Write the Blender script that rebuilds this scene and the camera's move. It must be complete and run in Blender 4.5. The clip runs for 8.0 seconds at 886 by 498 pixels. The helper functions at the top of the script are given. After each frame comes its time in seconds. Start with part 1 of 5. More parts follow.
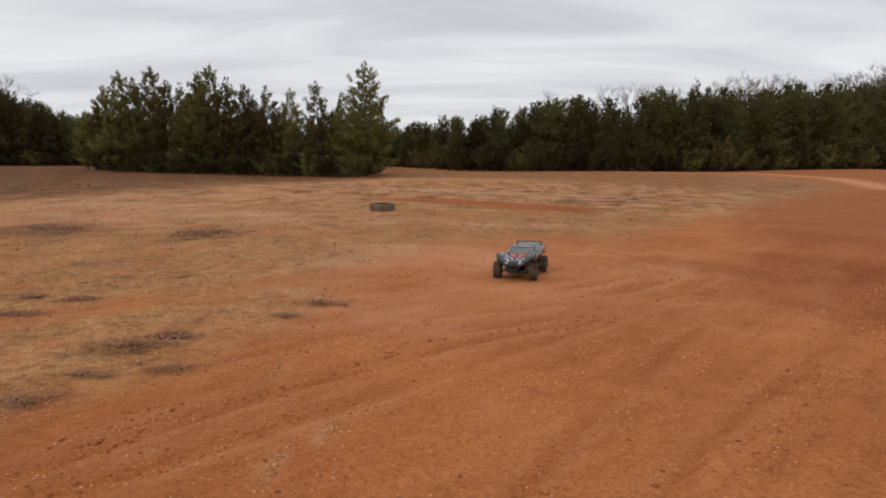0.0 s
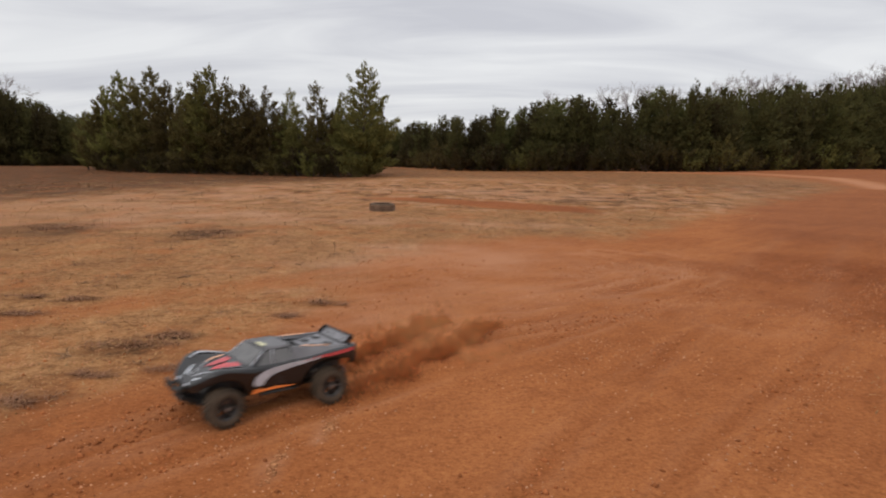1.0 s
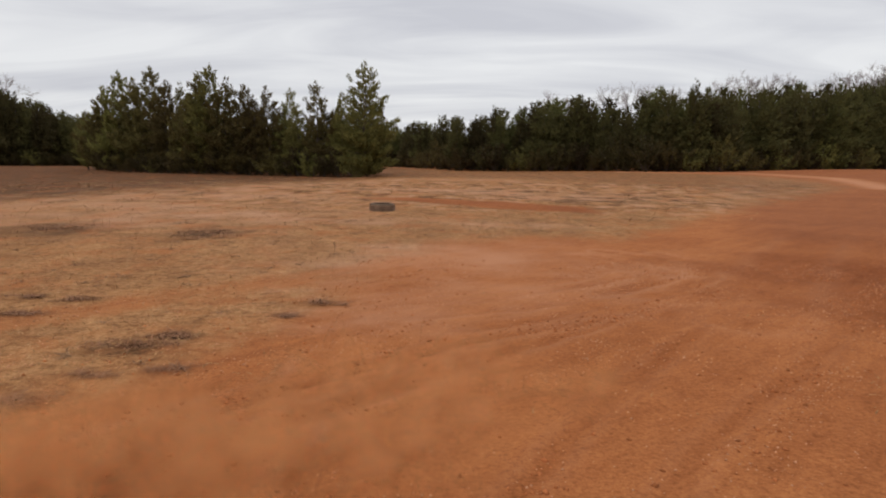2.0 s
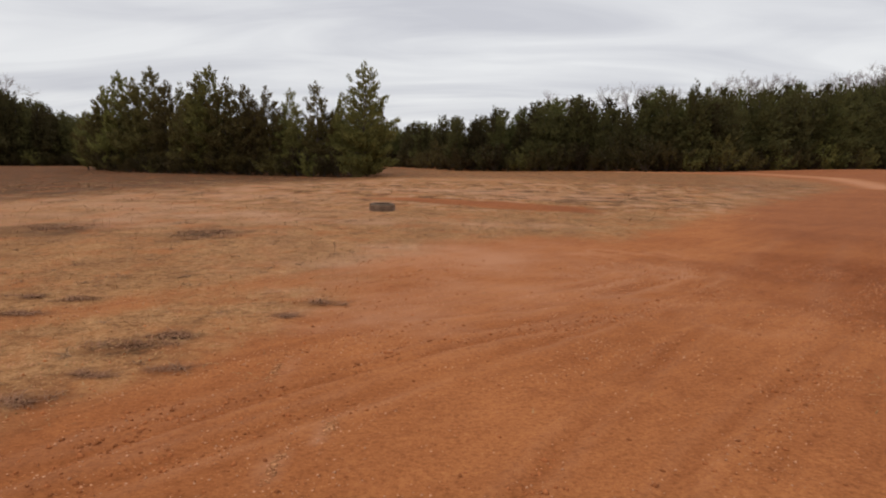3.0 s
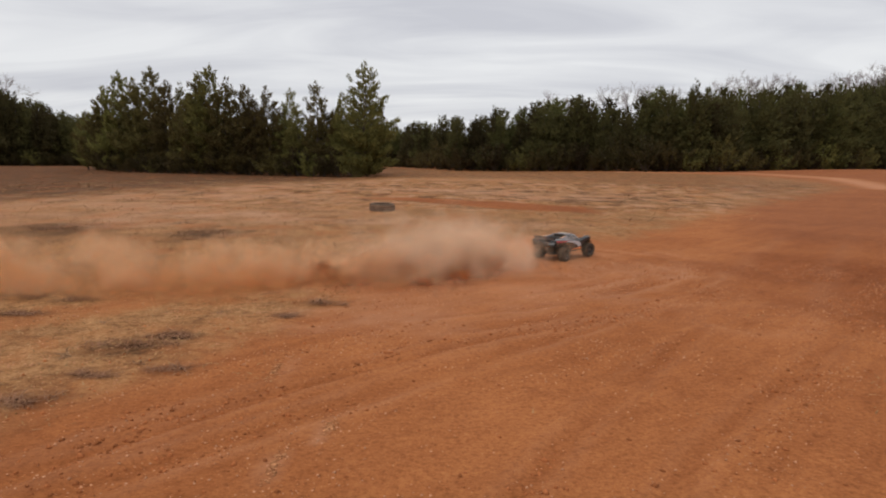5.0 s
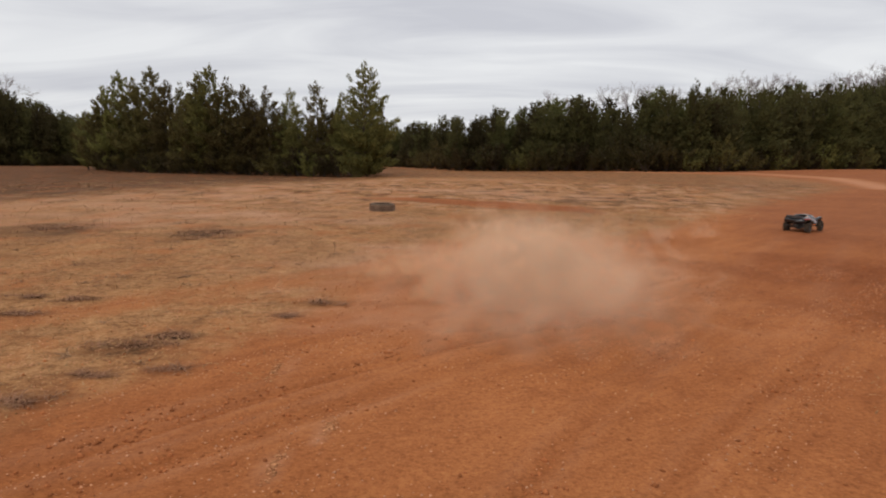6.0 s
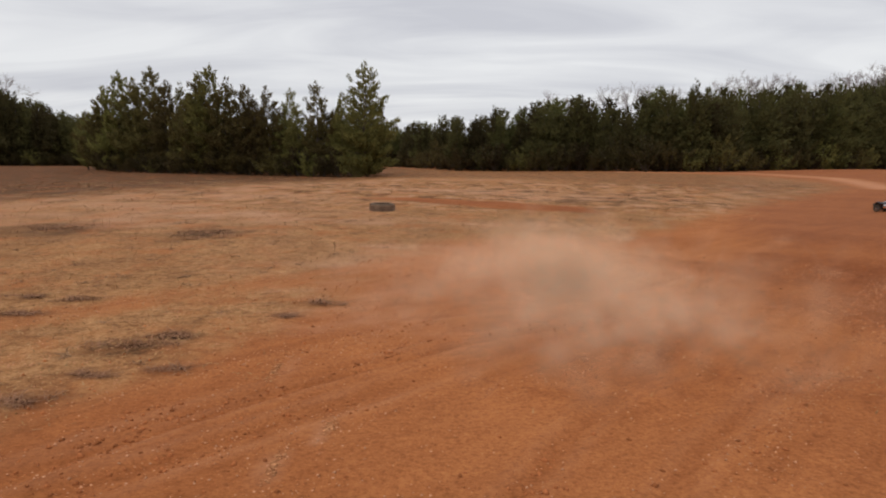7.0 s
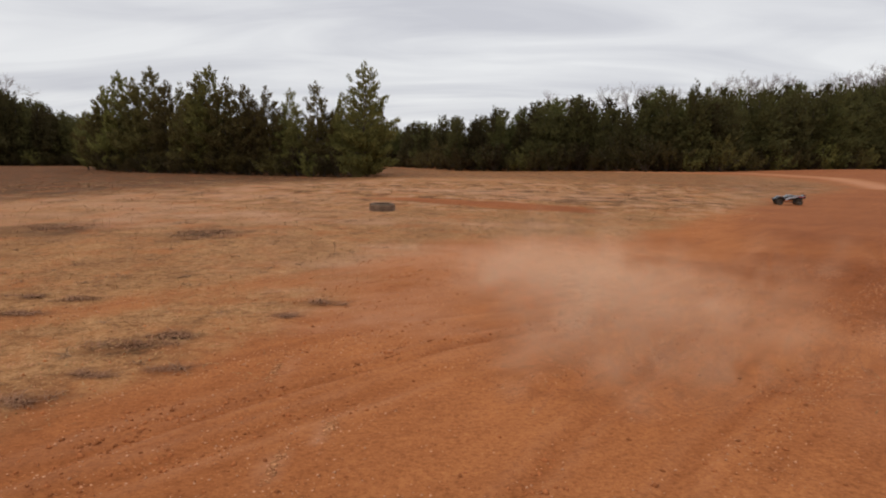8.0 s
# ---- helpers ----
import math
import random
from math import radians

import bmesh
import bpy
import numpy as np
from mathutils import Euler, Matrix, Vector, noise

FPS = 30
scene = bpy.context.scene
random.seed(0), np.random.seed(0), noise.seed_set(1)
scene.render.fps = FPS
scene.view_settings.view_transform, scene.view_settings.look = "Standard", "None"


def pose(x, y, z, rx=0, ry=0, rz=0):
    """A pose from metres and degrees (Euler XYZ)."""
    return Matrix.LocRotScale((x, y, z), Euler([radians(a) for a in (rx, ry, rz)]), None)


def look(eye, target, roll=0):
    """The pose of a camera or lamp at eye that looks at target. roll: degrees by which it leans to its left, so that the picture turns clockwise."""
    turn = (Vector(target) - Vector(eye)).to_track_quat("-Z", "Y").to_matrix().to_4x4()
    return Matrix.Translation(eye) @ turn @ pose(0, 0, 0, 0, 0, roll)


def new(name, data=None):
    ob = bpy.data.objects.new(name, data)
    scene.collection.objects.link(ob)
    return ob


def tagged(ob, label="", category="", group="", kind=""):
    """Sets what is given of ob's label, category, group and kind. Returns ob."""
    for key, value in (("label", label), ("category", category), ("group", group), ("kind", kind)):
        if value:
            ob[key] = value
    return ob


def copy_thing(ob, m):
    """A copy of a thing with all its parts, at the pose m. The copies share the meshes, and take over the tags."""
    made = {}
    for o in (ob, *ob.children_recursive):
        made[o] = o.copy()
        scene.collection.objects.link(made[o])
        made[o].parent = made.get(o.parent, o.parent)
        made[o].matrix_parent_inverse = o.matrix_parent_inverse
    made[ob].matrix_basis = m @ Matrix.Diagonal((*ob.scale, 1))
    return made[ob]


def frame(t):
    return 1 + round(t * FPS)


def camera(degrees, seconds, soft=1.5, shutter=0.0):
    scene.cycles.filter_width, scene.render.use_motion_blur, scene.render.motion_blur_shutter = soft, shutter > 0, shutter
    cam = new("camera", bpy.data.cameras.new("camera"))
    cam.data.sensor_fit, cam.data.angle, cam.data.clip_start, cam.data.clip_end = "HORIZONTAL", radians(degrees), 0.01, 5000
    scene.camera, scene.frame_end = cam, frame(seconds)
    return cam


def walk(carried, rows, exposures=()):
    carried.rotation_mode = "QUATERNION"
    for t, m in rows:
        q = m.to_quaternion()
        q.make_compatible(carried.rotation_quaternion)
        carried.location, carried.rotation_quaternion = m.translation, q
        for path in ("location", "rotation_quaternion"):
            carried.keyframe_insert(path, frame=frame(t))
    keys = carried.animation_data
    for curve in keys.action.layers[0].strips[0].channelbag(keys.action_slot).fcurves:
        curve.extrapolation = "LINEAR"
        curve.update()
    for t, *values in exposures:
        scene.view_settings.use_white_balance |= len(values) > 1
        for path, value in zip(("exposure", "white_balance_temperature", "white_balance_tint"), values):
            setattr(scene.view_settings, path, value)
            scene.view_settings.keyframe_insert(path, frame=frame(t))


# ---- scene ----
# camera on a low tripod, looking over the clay lot
EYE_HEIGHT = 1.32
cam = camera(68.57, 8.0, soft=2.0, shutter=0.2)
scene.cycles.transparent_max_bounces = 160  # thin dust lies in many veils
walk(cam, [(0.0, pose(0, 0, EYE_HEIGHT, 81.93, 0, 0)), (8.0, pose(0, 0, EYE_HEIGHT, 81.93, 0, 0))])

# ---- world and light: a bright overcast winter sky ----
SUN_EL, SUN_AZ = radians(38), radians(-150)
world = bpy.data.worlds.new("overcast_sky")
scene.world = world
world.use_nodes = True
wt = world.node_tree
wt.nodes.clear()


def wnode(kind, **inputs):
    n = wt.nodes.new(kind)
    for k, v in inputs.items():
        n.inputs[k.replace("_", " ")].default_value = v
    return n


def build_sky():
    link = wt.links.new
    sky = wnode("ShaderNodeTexSky")
    sky.sky_type, sky.sun_disc, sky.sun_elevation, sky.sun_rotation = "NISHITA", False, SUN_EL, SUN_AZ
    tc = wnode("ShaderNodeTexCoord")
    sep = wnode("ShaderNodeSeparateXYZ")
    link(tc.outputs["Generated"], sep.inputs[0])
    # clouds lie on a plane overhead: direction divided by its height
    up = wnode("ShaderNodeMath")
    up.operation = "MAXIMUM"
    link(sep.outputs["Z"], up.inputs[0])
    up.inputs[1].default_value = 0.0
    add = wnode("ShaderNodeMath")
    add.operation = "ADD"
    link(up.outputs[0], add.inputs[0])
    add.inputs[1].default_value = 0.17
    comb = wnode("ShaderNodeCombineXYZ")
    for axis in "XY":
        div = wnode("ShaderNodeMath")
        div.operation = "DIVIDE"
        link(sep.outputs[axis], div.inputs[0])
        link(add.outputs[0], div.inputs[1])
        link(div.outputs[0], comb.inputs[axis])
    mp = wnode("ShaderNodeMapping")
    mp.inputs["Rotation"].default_value = (0, 0, radians(-8))
    mp.inputs["Scale"].default_value = (0.55, 1.5, 1.0)
    mp.inputs["Location"].default_value = (0.7, 2.3, 0.0)
    link(comb.outputs[0], mp.inputs["Vector"])
    big = wnode("ShaderNodeTexNoise", Scale=1.25, Detail=5.0, Roughness=0.5, Distortion=0.9)
    link(mp.outputs[0], big.inputs["Vector"])
    ramp = wnode("ShaderNodeValToRGB")
    ramp.color_ramp.elements[0].position, ramp.color_ramp.elements[0].color = 0.30, (0.60, 0.605, 0.65, 1)
    ramp.color_ramp.elements[1].position, ramp.color_ramp.elements[1].color = 0.64, (0.82, 0.825, 0.84, 1)
    link(big.outputs["Fac"], ramp.inputs[0])
    # an overcast sky is brighter overhead than near the horizon
    rise = wnode("ShaderNodeMapRange")
    rise.inputs["From Min"].default_value, rise.inputs["From Max"].default_value = 0.25, 0.95
    rise.inputs["To Min"].default_value, rise.inputs["To Max"].default_value = 10.0, 17.0
    link(up.outputs[0], rise.inputs["Value"])
    scale = wnode("ShaderNodeVectorMath")
    scale.operation = "SCALE"
    link(ramp.outputs[0], scale.inputs[0])
    link(rise.outputs[0], scale.inputs["Scale"])
    mix = wnode("ShaderNodeMix")
    mix.data_type = "RGBA"
    mix.inputs["Factor"].default_value = 0.95
    link(sky.outputs[0], mix.inputs["A"])
    link(scale.outputs[0], mix.inputs["B"])
    bg = wnode("ShaderNodeBackground", Strength=0.1)
    link(mix.outputs["Result"], bg.inputs["Color"])
    out = wnode("ShaderNodeOutputWorld")
    link(bg.outputs[0], out.inputs[0])


build_sky()
sun = new("sun", bpy.data.lights.new("sun", "SUN"))
sun.data.energy, sun.data.angle, sun.data.color = 0.9, radians(25), (1.0, 0.96, 0.9)
sun.matrix_world = look((-6, -10, 9), (0, 0, 0))

# ---- materials ----


def shader(name, base, rough=0.8, metal=0.0, vary=0.25, scale=8.0, bump=0.3, bump_scale=60.0, second=None, distance=0.01, rand=0.0, spec=0.5, coat=0.0):
    """A surface with two scales of colour variation and fine relief."""
    m = bpy.data.materials.new(name)
    m.use_nodes = True
    nt = m.node_tree
    bsdf = nt.nodes["Principled BSDF"]
    bsdf.inputs["Roughness"].default_value = rough
    bsdf.inputs["Metallic"].default_value = metal
    bsdf.inputs["Specular IOR Level"].default_value = spec
    bsdf.inputs["Coat Weight"].default_value = coat
    tc = nt.nodes.new("ShaderNodeTexCoord")
    n1 = nt.nodes.new("ShaderNodeTexNoise")
    n1.inputs["Scale"].default_value, n1.inputs["Detail"].default_value = scale, 8
    n1.inputs["Roughness"].default_value = 0.65
    nt.links.new(tc.outputs["Object"], n1.inputs["Vector"])
    ramp = nt.nodes.new("ShaderNodeValToRGB")
    lo = second or tuple(c * (1 - vary) for c in base)
    hi = tuple(min(1, c * (1 + vary)) for c in base)
    ramp.color_ramp.elements[0].position, ramp.color_ramp.elements[0].color = 0.3, (*lo, 1)
    ramp.color_ramp.elements[1].position, ramp.color_ramp.elements[1].color = 0.7, (*hi, 1)
    nt.links.new(n1.outputs["Fac"], ramp.inputs[0])
    colour = ramp.outputs[0]
    if rand:
        hsv = nt.nodes.new("ShaderNodeHueSaturation")
        oi = nt.nodes.new("ShaderNodeNewGeometry")
        mr = nt.nodes.new("ShaderNodeMapRange")
        mr.inputs["To Min"].default_value, mr.inputs["To Max"].default_value = 1 - rand, 1 + rand
        nt.links.new(oi.outputs["Random Per Island"], mr.inputs["Value"])
        nt.links.new(mr.outputs[0], hsv.inputs["Value"])
        nt.links.new(colour, hsv.inputs["Color"])
        colour = hsv.outputs[0]
    nt.links.new(colour, bsdf.inputs["Base Color"])
    if bump:
        n2 = nt.nodes.new("ShaderNodeTexNoise")
        n2.inputs["Scale"].default_value, n2.inputs["Detail"].default_value = bump_scale, 6
        nt.links.new(tc.outputs["Object"], n2.inputs["Vector"])
        b = nt.nodes.new("ShaderNodeBump")
        b.inputs["Strength"].default_value, b.inputs["Distance"].default_value = bump, distance
        nt.links.new(n2.outputs["Fac"], b.inputs["Height"])
        nt.links.new(b.outputs[0], bsdf.inputs["Normal"])
    return m


def foliage(name, dark, light, tint=0.25):
    """Leaves: colour varies leaf by leaf and tree by tree."""
    m = bpy.data.materials.new(name)
    m.use_nodes = True
    nt = m.node_tree
    bsdf = nt.nodes["Principled BSDF"]
    bsdf.inputs["Roughness"].default_value = 0.75
    bsdf.inputs["Specular IOR Level"].default_value = 0.10
    geo = nt.nodes.new("ShaderNodeNewGeometry")
    oi = nt.nodes.new("ShaderNodeObjectInfo")
    mix = nt.nodes.new("ShaderNodeMix")
    mix.data_type = "RGBA"
    mix.inputs["A"].default_value, mix.inputs["B"].default_value = (*dark, 1), (*light, 1)
    nt.links.new(geo.outputs["Random Per Island"], mix.inputs["Factor"])
    hsv = nt.nodes.new("ShaderNodeHueSaturation")
    for key, lo, hi in (("Hue", 0.5 - 0.06 * tint, 0.5 + 0.07 * tint), ("Value", 1 - tint, 1 + tint)):
        mr = nt.nodes.new("ShaderNodeMapRange")
        mr.inputs["To Min"].default_value, mr.inputs["To Max"].default_value = lo, hi
        nt.links.new(oi.outputs["Random"], mr.inputs["Value"])
        nt.links.new(mr.outputs[0], hsv.inputs[key])
    nt.links.new(mix.outputs["Result"], hsv.inputs["Color"])
    nt.links.new(hsv.outputs[0], bsdf.inputs["Base Color"])
    # thin needles let some light through
    through_leaf, both = nt.nodes.new("ShaderNodeBsdfTranslucent"), nt.nodes.new("ShaderNodeMixShader")
    both.inputs[0].default_value = 0.45
    nt.links.new(hsv.outputs[0], through_leaf.inputs["Color"])
    nt.links.new(bsdf.outputs[0], both.inputs[1])
    nt.links.new(through_leaf.outputs[0], both.inputs[2])
    nt.links.new(both.outputs[0], nt.nodes["Material Output"].inputs[0])
    return m


def ground_material():
    m = bpy.data.materials.new("red_clay_and_dry_turf")
    m.use_nodes = True
    nt = m.node_tree
    link = nt.links.new
    bsdf = nt.nodes["Principled BSDF"]
    bsdf.inputs["Roughness"].default_value = 0.95
    bsdf.inputs["Specular IOR Level"].default_value = 0.08
    tc = nt.nodes.new("ShaderNodeTexCoord")

    def tex(scale, detail=8, rough=0.6, vec=None, distortion=0.0):
        n = nt.nodes.new("ShaderNodeTexNoise")
        n.inputs["Scale"].default_value, n.inputs["Detail"].default_value = scale, detail
        n.inputs["Roughness"].default_value, n.inputs["Distortion"].default_value = rough, distortion
        link(vec or tc.outputs["Object"], n.inputs["Vector"])
        return n.outputs["Fac"]

    def ramp(src, *stops):
        r = nt.nodes.new("ShaderNodeValToRGB")
        el = r.color_ramp.elements
        while len(el) < len(stops):
            el.new(0.5)
        for e, (p, c) in zip(el, stops):
            e.position, e.color = p, (*c, 1)
        link(src, r.inputs[0])
        return r.outputs[0]

    def mix(fac, a, b, kind="MIX"):
        n = nt.nodes.new("ShaderNodeMix")
        n.data_type, n.blend_type = "RGBA", kind
        for sock, v in (("Factor", fac), ("A", a), ("B", b)):
            if isinstance(v, (int, float)):
                n.inputs[sock].default_value = v
            elif isinstance(v, tuple):
                n.inputs[sock].default_value = (*v, 1)
            else:
                link(v, n.inputs[sock])
        return n.outputs["Result"]

    def math(op, a, b=0.0, clamp=False):
        n = nt.nodes.new("ShaderNodeMath")
        n.operation, n.use_clamp = op, clamp
        for i, v in enumerate((a, b)):
            if isinstance(v, (int, float)):
                n.inputs[i].default_value = v
            else:
                link(v, n.inputs[i])
        return n.outputs[0]

    def span(v, lo, hi, a=0.0, b=1.0):
        n = nt.nodes.new("ShaderNodeMapRange")
        n.interpolation_type = "SMOOTHSTEP"
        for sock, val in (("From Min", lo), ("From Max", hi), ("To Min", a), ("To Max", b)):
            n.inputs[sock].default_value = val
        link(v, n.inputs["Value"])
        return n.outputs[0]

    at = nt.nodes.new("ShaderNodeAttribute")
    at.attribute_name = "cover"
    sep = nt.nodes.new("ShaderNodeSeparateColor")
    link(at.outputs["Color"], sep.inputs[0])
    grass, dark, pale = sep.outputs[0], sep.outputs[1], sep.outputs[2]
    # packed clay: broad tone, streaks along the driving line, grit
    mp = nt.nodes.new("ShaderNodeMapping")
    mp.vector_type = "TEXTURE"
    mp.inputs["Rotation"].default_value = (0, 0, radians(46))
    mp.inputs["Scale"].default_value = (3.2, 0.34, 1.0)
    link(tc.outputs["Object"], mp.inputs["Vector"])
    streak = tex(1.1, 7, 0.62, mp.outputs[0], 0.6)
    lay = nt.nodes.new("ShaderNodeMapping")
    lay.inputs["Scale"].default_value = (0.9, 0.55, 1.0)
    deep = nt.nodes.new("ShaderNodeMapping")
    deep.inputs["Scale"].default_value = (1.0, 0.4, 1.0)
    link(tc.outputs["Object"], deep.inputs["Vector"])
    link(tc.outputs["Object"], lay.inputs["Vector"])
    band = tex(1.0, 8, 0.66, lay.outputs[0], 0.4)
    broad = tex(0.45, 5, 0.55)
    fine = tex(38, 8, 0.75)
    mp2 = nt.nodes.new("ShaderNodeMapping")
    mp2.vector_type = "TEXTURE"
    mp2.inputs["Rotation"].default_value = (0, 0, radians(46))
    mp2.inputs["Scale"].default_value = (0.55, 0.2, 1.0)
    link(tc.outputs["Object"], mp2.inputs["Vector"])
    thread = tex(1.6, 9, 0.72, mp2.outputs[0], 0.5)
    grit = tex(95, 5, 0.7)
    clay = ramp(broad, (0.3, (0.278, 0.089, 0.028)), (0.7, (0.365, 0.128, 0.043)))
    clay = mix(0.35, clay, ramp(streak, (0.3, (0.66, 0.58, 0.50)), (0.5, (1.0, 1.0, 1.0)), (0.68, (1.18, 1.25, 1.28))), "MULTIPLY")
    clay = mix(0.5, clay, ramp(thread, (0.32, (0.66, 0.58, 0.52)), (0.5, (1.0, 1.0, 1.0)), (0.66, (1.18, 1.22, 1.22))), "MULTIPLY")
    clay = mix(0.55, clay, ramp(fine, (0.32, (0.32, 0.27, 0.24)), (0.48, (1.0, 1.0, 1.0)), (0.66, (1.40, 1.58, 1.70))), "MULTIPLY")
    clay = mix(0.3, clay, ramp(grit, (0.32, (0.40, 0.34, 0.32)), (0.5, (1.0, 1.0, 1.0)), (0.68, (1.35, 1.5, 1.6))), "MULTIPLY")
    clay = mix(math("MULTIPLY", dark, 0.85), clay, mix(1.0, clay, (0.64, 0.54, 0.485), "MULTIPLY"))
    clay = mix(math("MULTIPLY", pale, 0.75), clay, (0.430, 0.200, 0.106))
    # dead turf: straw, thatch and bare spots
    straw = tex(11, 10, 0.8)
    tuft = tex(3.2, 8, 0.7, deep.outputs[0])
    stroke = tex(3.0, 6, 0.62, lay.outputs[0], 0.6)
    turf = ramp(straw, (0.32, (0.110, 0.049, 0.020)), (0.46, (0.255, 0.115, 0.044)), (0.64, (0.405, 0.210, 0.091)))
    turf = mix(0.6, turf, ramp(tex(45, 6, 0.75), (0.34, (0.42, 0.36, 0.33)), (0.5, (1.0, 1.0, 1.0)), (0.66, (1.4, 1.5, 1.55))), "MULTIPLY")
    turf = mix(0.5, turf, ramp(tuft, (0.30, (0.60, 0.52, 0.50)), (0.52, (1.0, 1.0, 1.0)), (0.72, (1.25, 1.22, 1.16))), "MULTIPLY")
    turf = mix(0.45, turf, ramp(band, (0.35, (0.74, 0.69, 0.67)), (0.47, (1.0, 1.0, 1.0)), (0.60, (1.28, 1.34, 1.40))), "MULTIPLY")
    turf = mix(0.4, turf, ramp(tex(1.8, 9, 0.72, deep.outputs[0]), (0.36, (0.62, 0.54, 0.50)), (0.5, (1.0, 1.0, 1.0)), (0.62, (1.35, 1.45, 1.55))), "MULTIPLY")
    turf = mix(math("MULTIPLY", pale, 0.8), turf, (0.465, 0.252, 0.148))
    turf = mix(0.35, turf, ramp(stroke, (0.30, (0.84, 0.80, 0.78)), (0.42, (1.0, 1.0, 1.0)), (0.62, (1.0, 1.0, 1.0)), (0.70, (1.25, 1.28, 1.30))), "MULTIPLY")
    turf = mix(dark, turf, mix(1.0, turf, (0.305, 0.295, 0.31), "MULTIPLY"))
    worn = math("ADD", math("MULTIPLY", math("SUBTRACT", tex(0.7, 9, 0.7), 0.5), 1.3), math("MULTIPLY", math("SUBTRACT", band, 0.5), 1.1))
    edge = math("ADD", grass, worn)
    bare = span(math("ADD", math("MULTIPLY", tex(1.5, 8, 0.7), 0.5), math("MULTIPLY", band, 0.5)), 0.47, 0.62, 1.0, 0.30)
    cover = math("MULTIPLY", span(edge, 0.15, 0.85), bare)
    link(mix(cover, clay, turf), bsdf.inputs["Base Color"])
    relief = math("ADD", math("MULTIPLY", tex(26, 8, 0.7), 0.9), math("MULTIPLY", grit, 0.3))
    relief = math("ADD", relief, math("ADD", math("MULTIPLY", streak, 0.6), math("MULTIPLY", thread, 0.5)))
    bump = nt.nodes.new("ShaderNodeBump")
    bump.inputs["Strength"].default_value, bump.inputs["Distance"].default_value = 0.5, 0.030
    link(relief, bump.inputs["Height"])
    link(bump.outputs[0], bsdf.inputs["Normal"])
    return m


CLAY_GROUND = ground_material()
PINE_GREEN = foliage("pine_needles", (0.090, 0.074, 0.026), (0.146, 0.114, 0.039), 0.42)
WOOD_GREEN = foliage("dark_pine_needles", (0.067, 0.058, 0.022), (0.088, 0.076, 0.028), 0.40)
OLIVE_LEAF = foliage("olive_scrub_leaves", (0.042, 0.034, 0.014), (0.074, 0.055, 0.022), 0.35)
BARK = shader("pine_bark", (0.075, 0.055, 0.042), 0.95, vary=0.4, scale=5, bump=0.6, bump_scale=20)
GREY_TWIG = shader("bare_grey_twigs", (0.30, 0.26, 0.25), 0.9, vary=0.25, scale=2, bump=0)
STRAW = shader("dry_straw", (0.30, 0.172, 0.080), 0.9, vary=0.25, scale=1.5, bump=0, rand=0.45, spec=0.08)
BROWN_GRASS = shader("brown_tall_grass", (0.225, 0.122, 0.068), 0.9, vary=0.25, scale=0.5, bump=0, rand=0.4, spec=0.08)
DARK_WEED = shader("dark_withered_weeds", (0.20, 0.105, 0.055), 0.95, vary=0.3, scale=6, bump=0, rand=0.4, spec=0.08)
DEAD_STEM = shader("grey_dead_stems", (0.235, 0.118, 0.066), 0.95, vary=0.3, scale=6, bump=0, rand=0.4, spec=0.08)
PEBBLE = shader("pale_quartz_pebbles", (0.46, 0.225, 0.120), 0.85, vary=0.2, scale=30, bump=0, rand=0.22, spec=0.08)
CLOD = shader("crumbled_clay_clods", (0.31, 0.105, 0.038), 0.95, vary=0.3, scale=30, bump=0, rand=0.3, spec=0.08)
CRUST = shader("pale_dried_clay", (0.46, 0.205, 0.090), 0.95, vary=0.2, scale=30, bump=0, rand=0.25, spec=0.08)


def dust_material(name, colour, veil):
    """Veils of fine mineral dust: thick at the heart, thinning to nothing at the rim; they scatter light on as well as back."""
    m = bpy.data.materials.new(name)
    m.use_nodes = True
    nt = m.node_tree
    nt.nodes.clear()
    a, b = nt.nodes.new("ShaderNodeBsdfDiffuse"), nt.nodes.new("ShaderNodeBsdfTranslucent")
    for n in (a, b):
        n.inputs["Color"].default_value = (*colour, 1)
    mix, out = nt.nodes.new("ShaderNodeMixShader"), nt.nodes.new("ShaderNodeOutputMaterial")
    mix.inputs[0].default_value = 0.5
    nt.links.new(a.outputs[0], mix.inputs[1])
    nt.links.new(b.outputs[0], mix.inputs[2])
    at = nt.nodes.new("ShaderNodeAttribute")
    at.attribute_name = "thickness"
    soft = nt.nodes.new("ShaderNodeMapRange")
    soft.interpolation_type = "SMOOTHSTEP"
    soft.inputs["To Max"].default_value = veil
    nt.links.new(at.outputs["Fac"], soft.inputs["Value"])
    clear, thin = nt.nodes.new("ShaderNodeBsdfTransparent"), nt.nodes.new("ShaderNodeMixShader")
    nt.links.new(soft.outputs[0], thin.inputs[0])
    nt.links.new(clear.outputs[0], thin.inputs[1])
    nt.links.new(mix.outputs[0], thin.inputs[2])
    nt.links.new(thin.outputs[0], out.inputs[0])
    return m


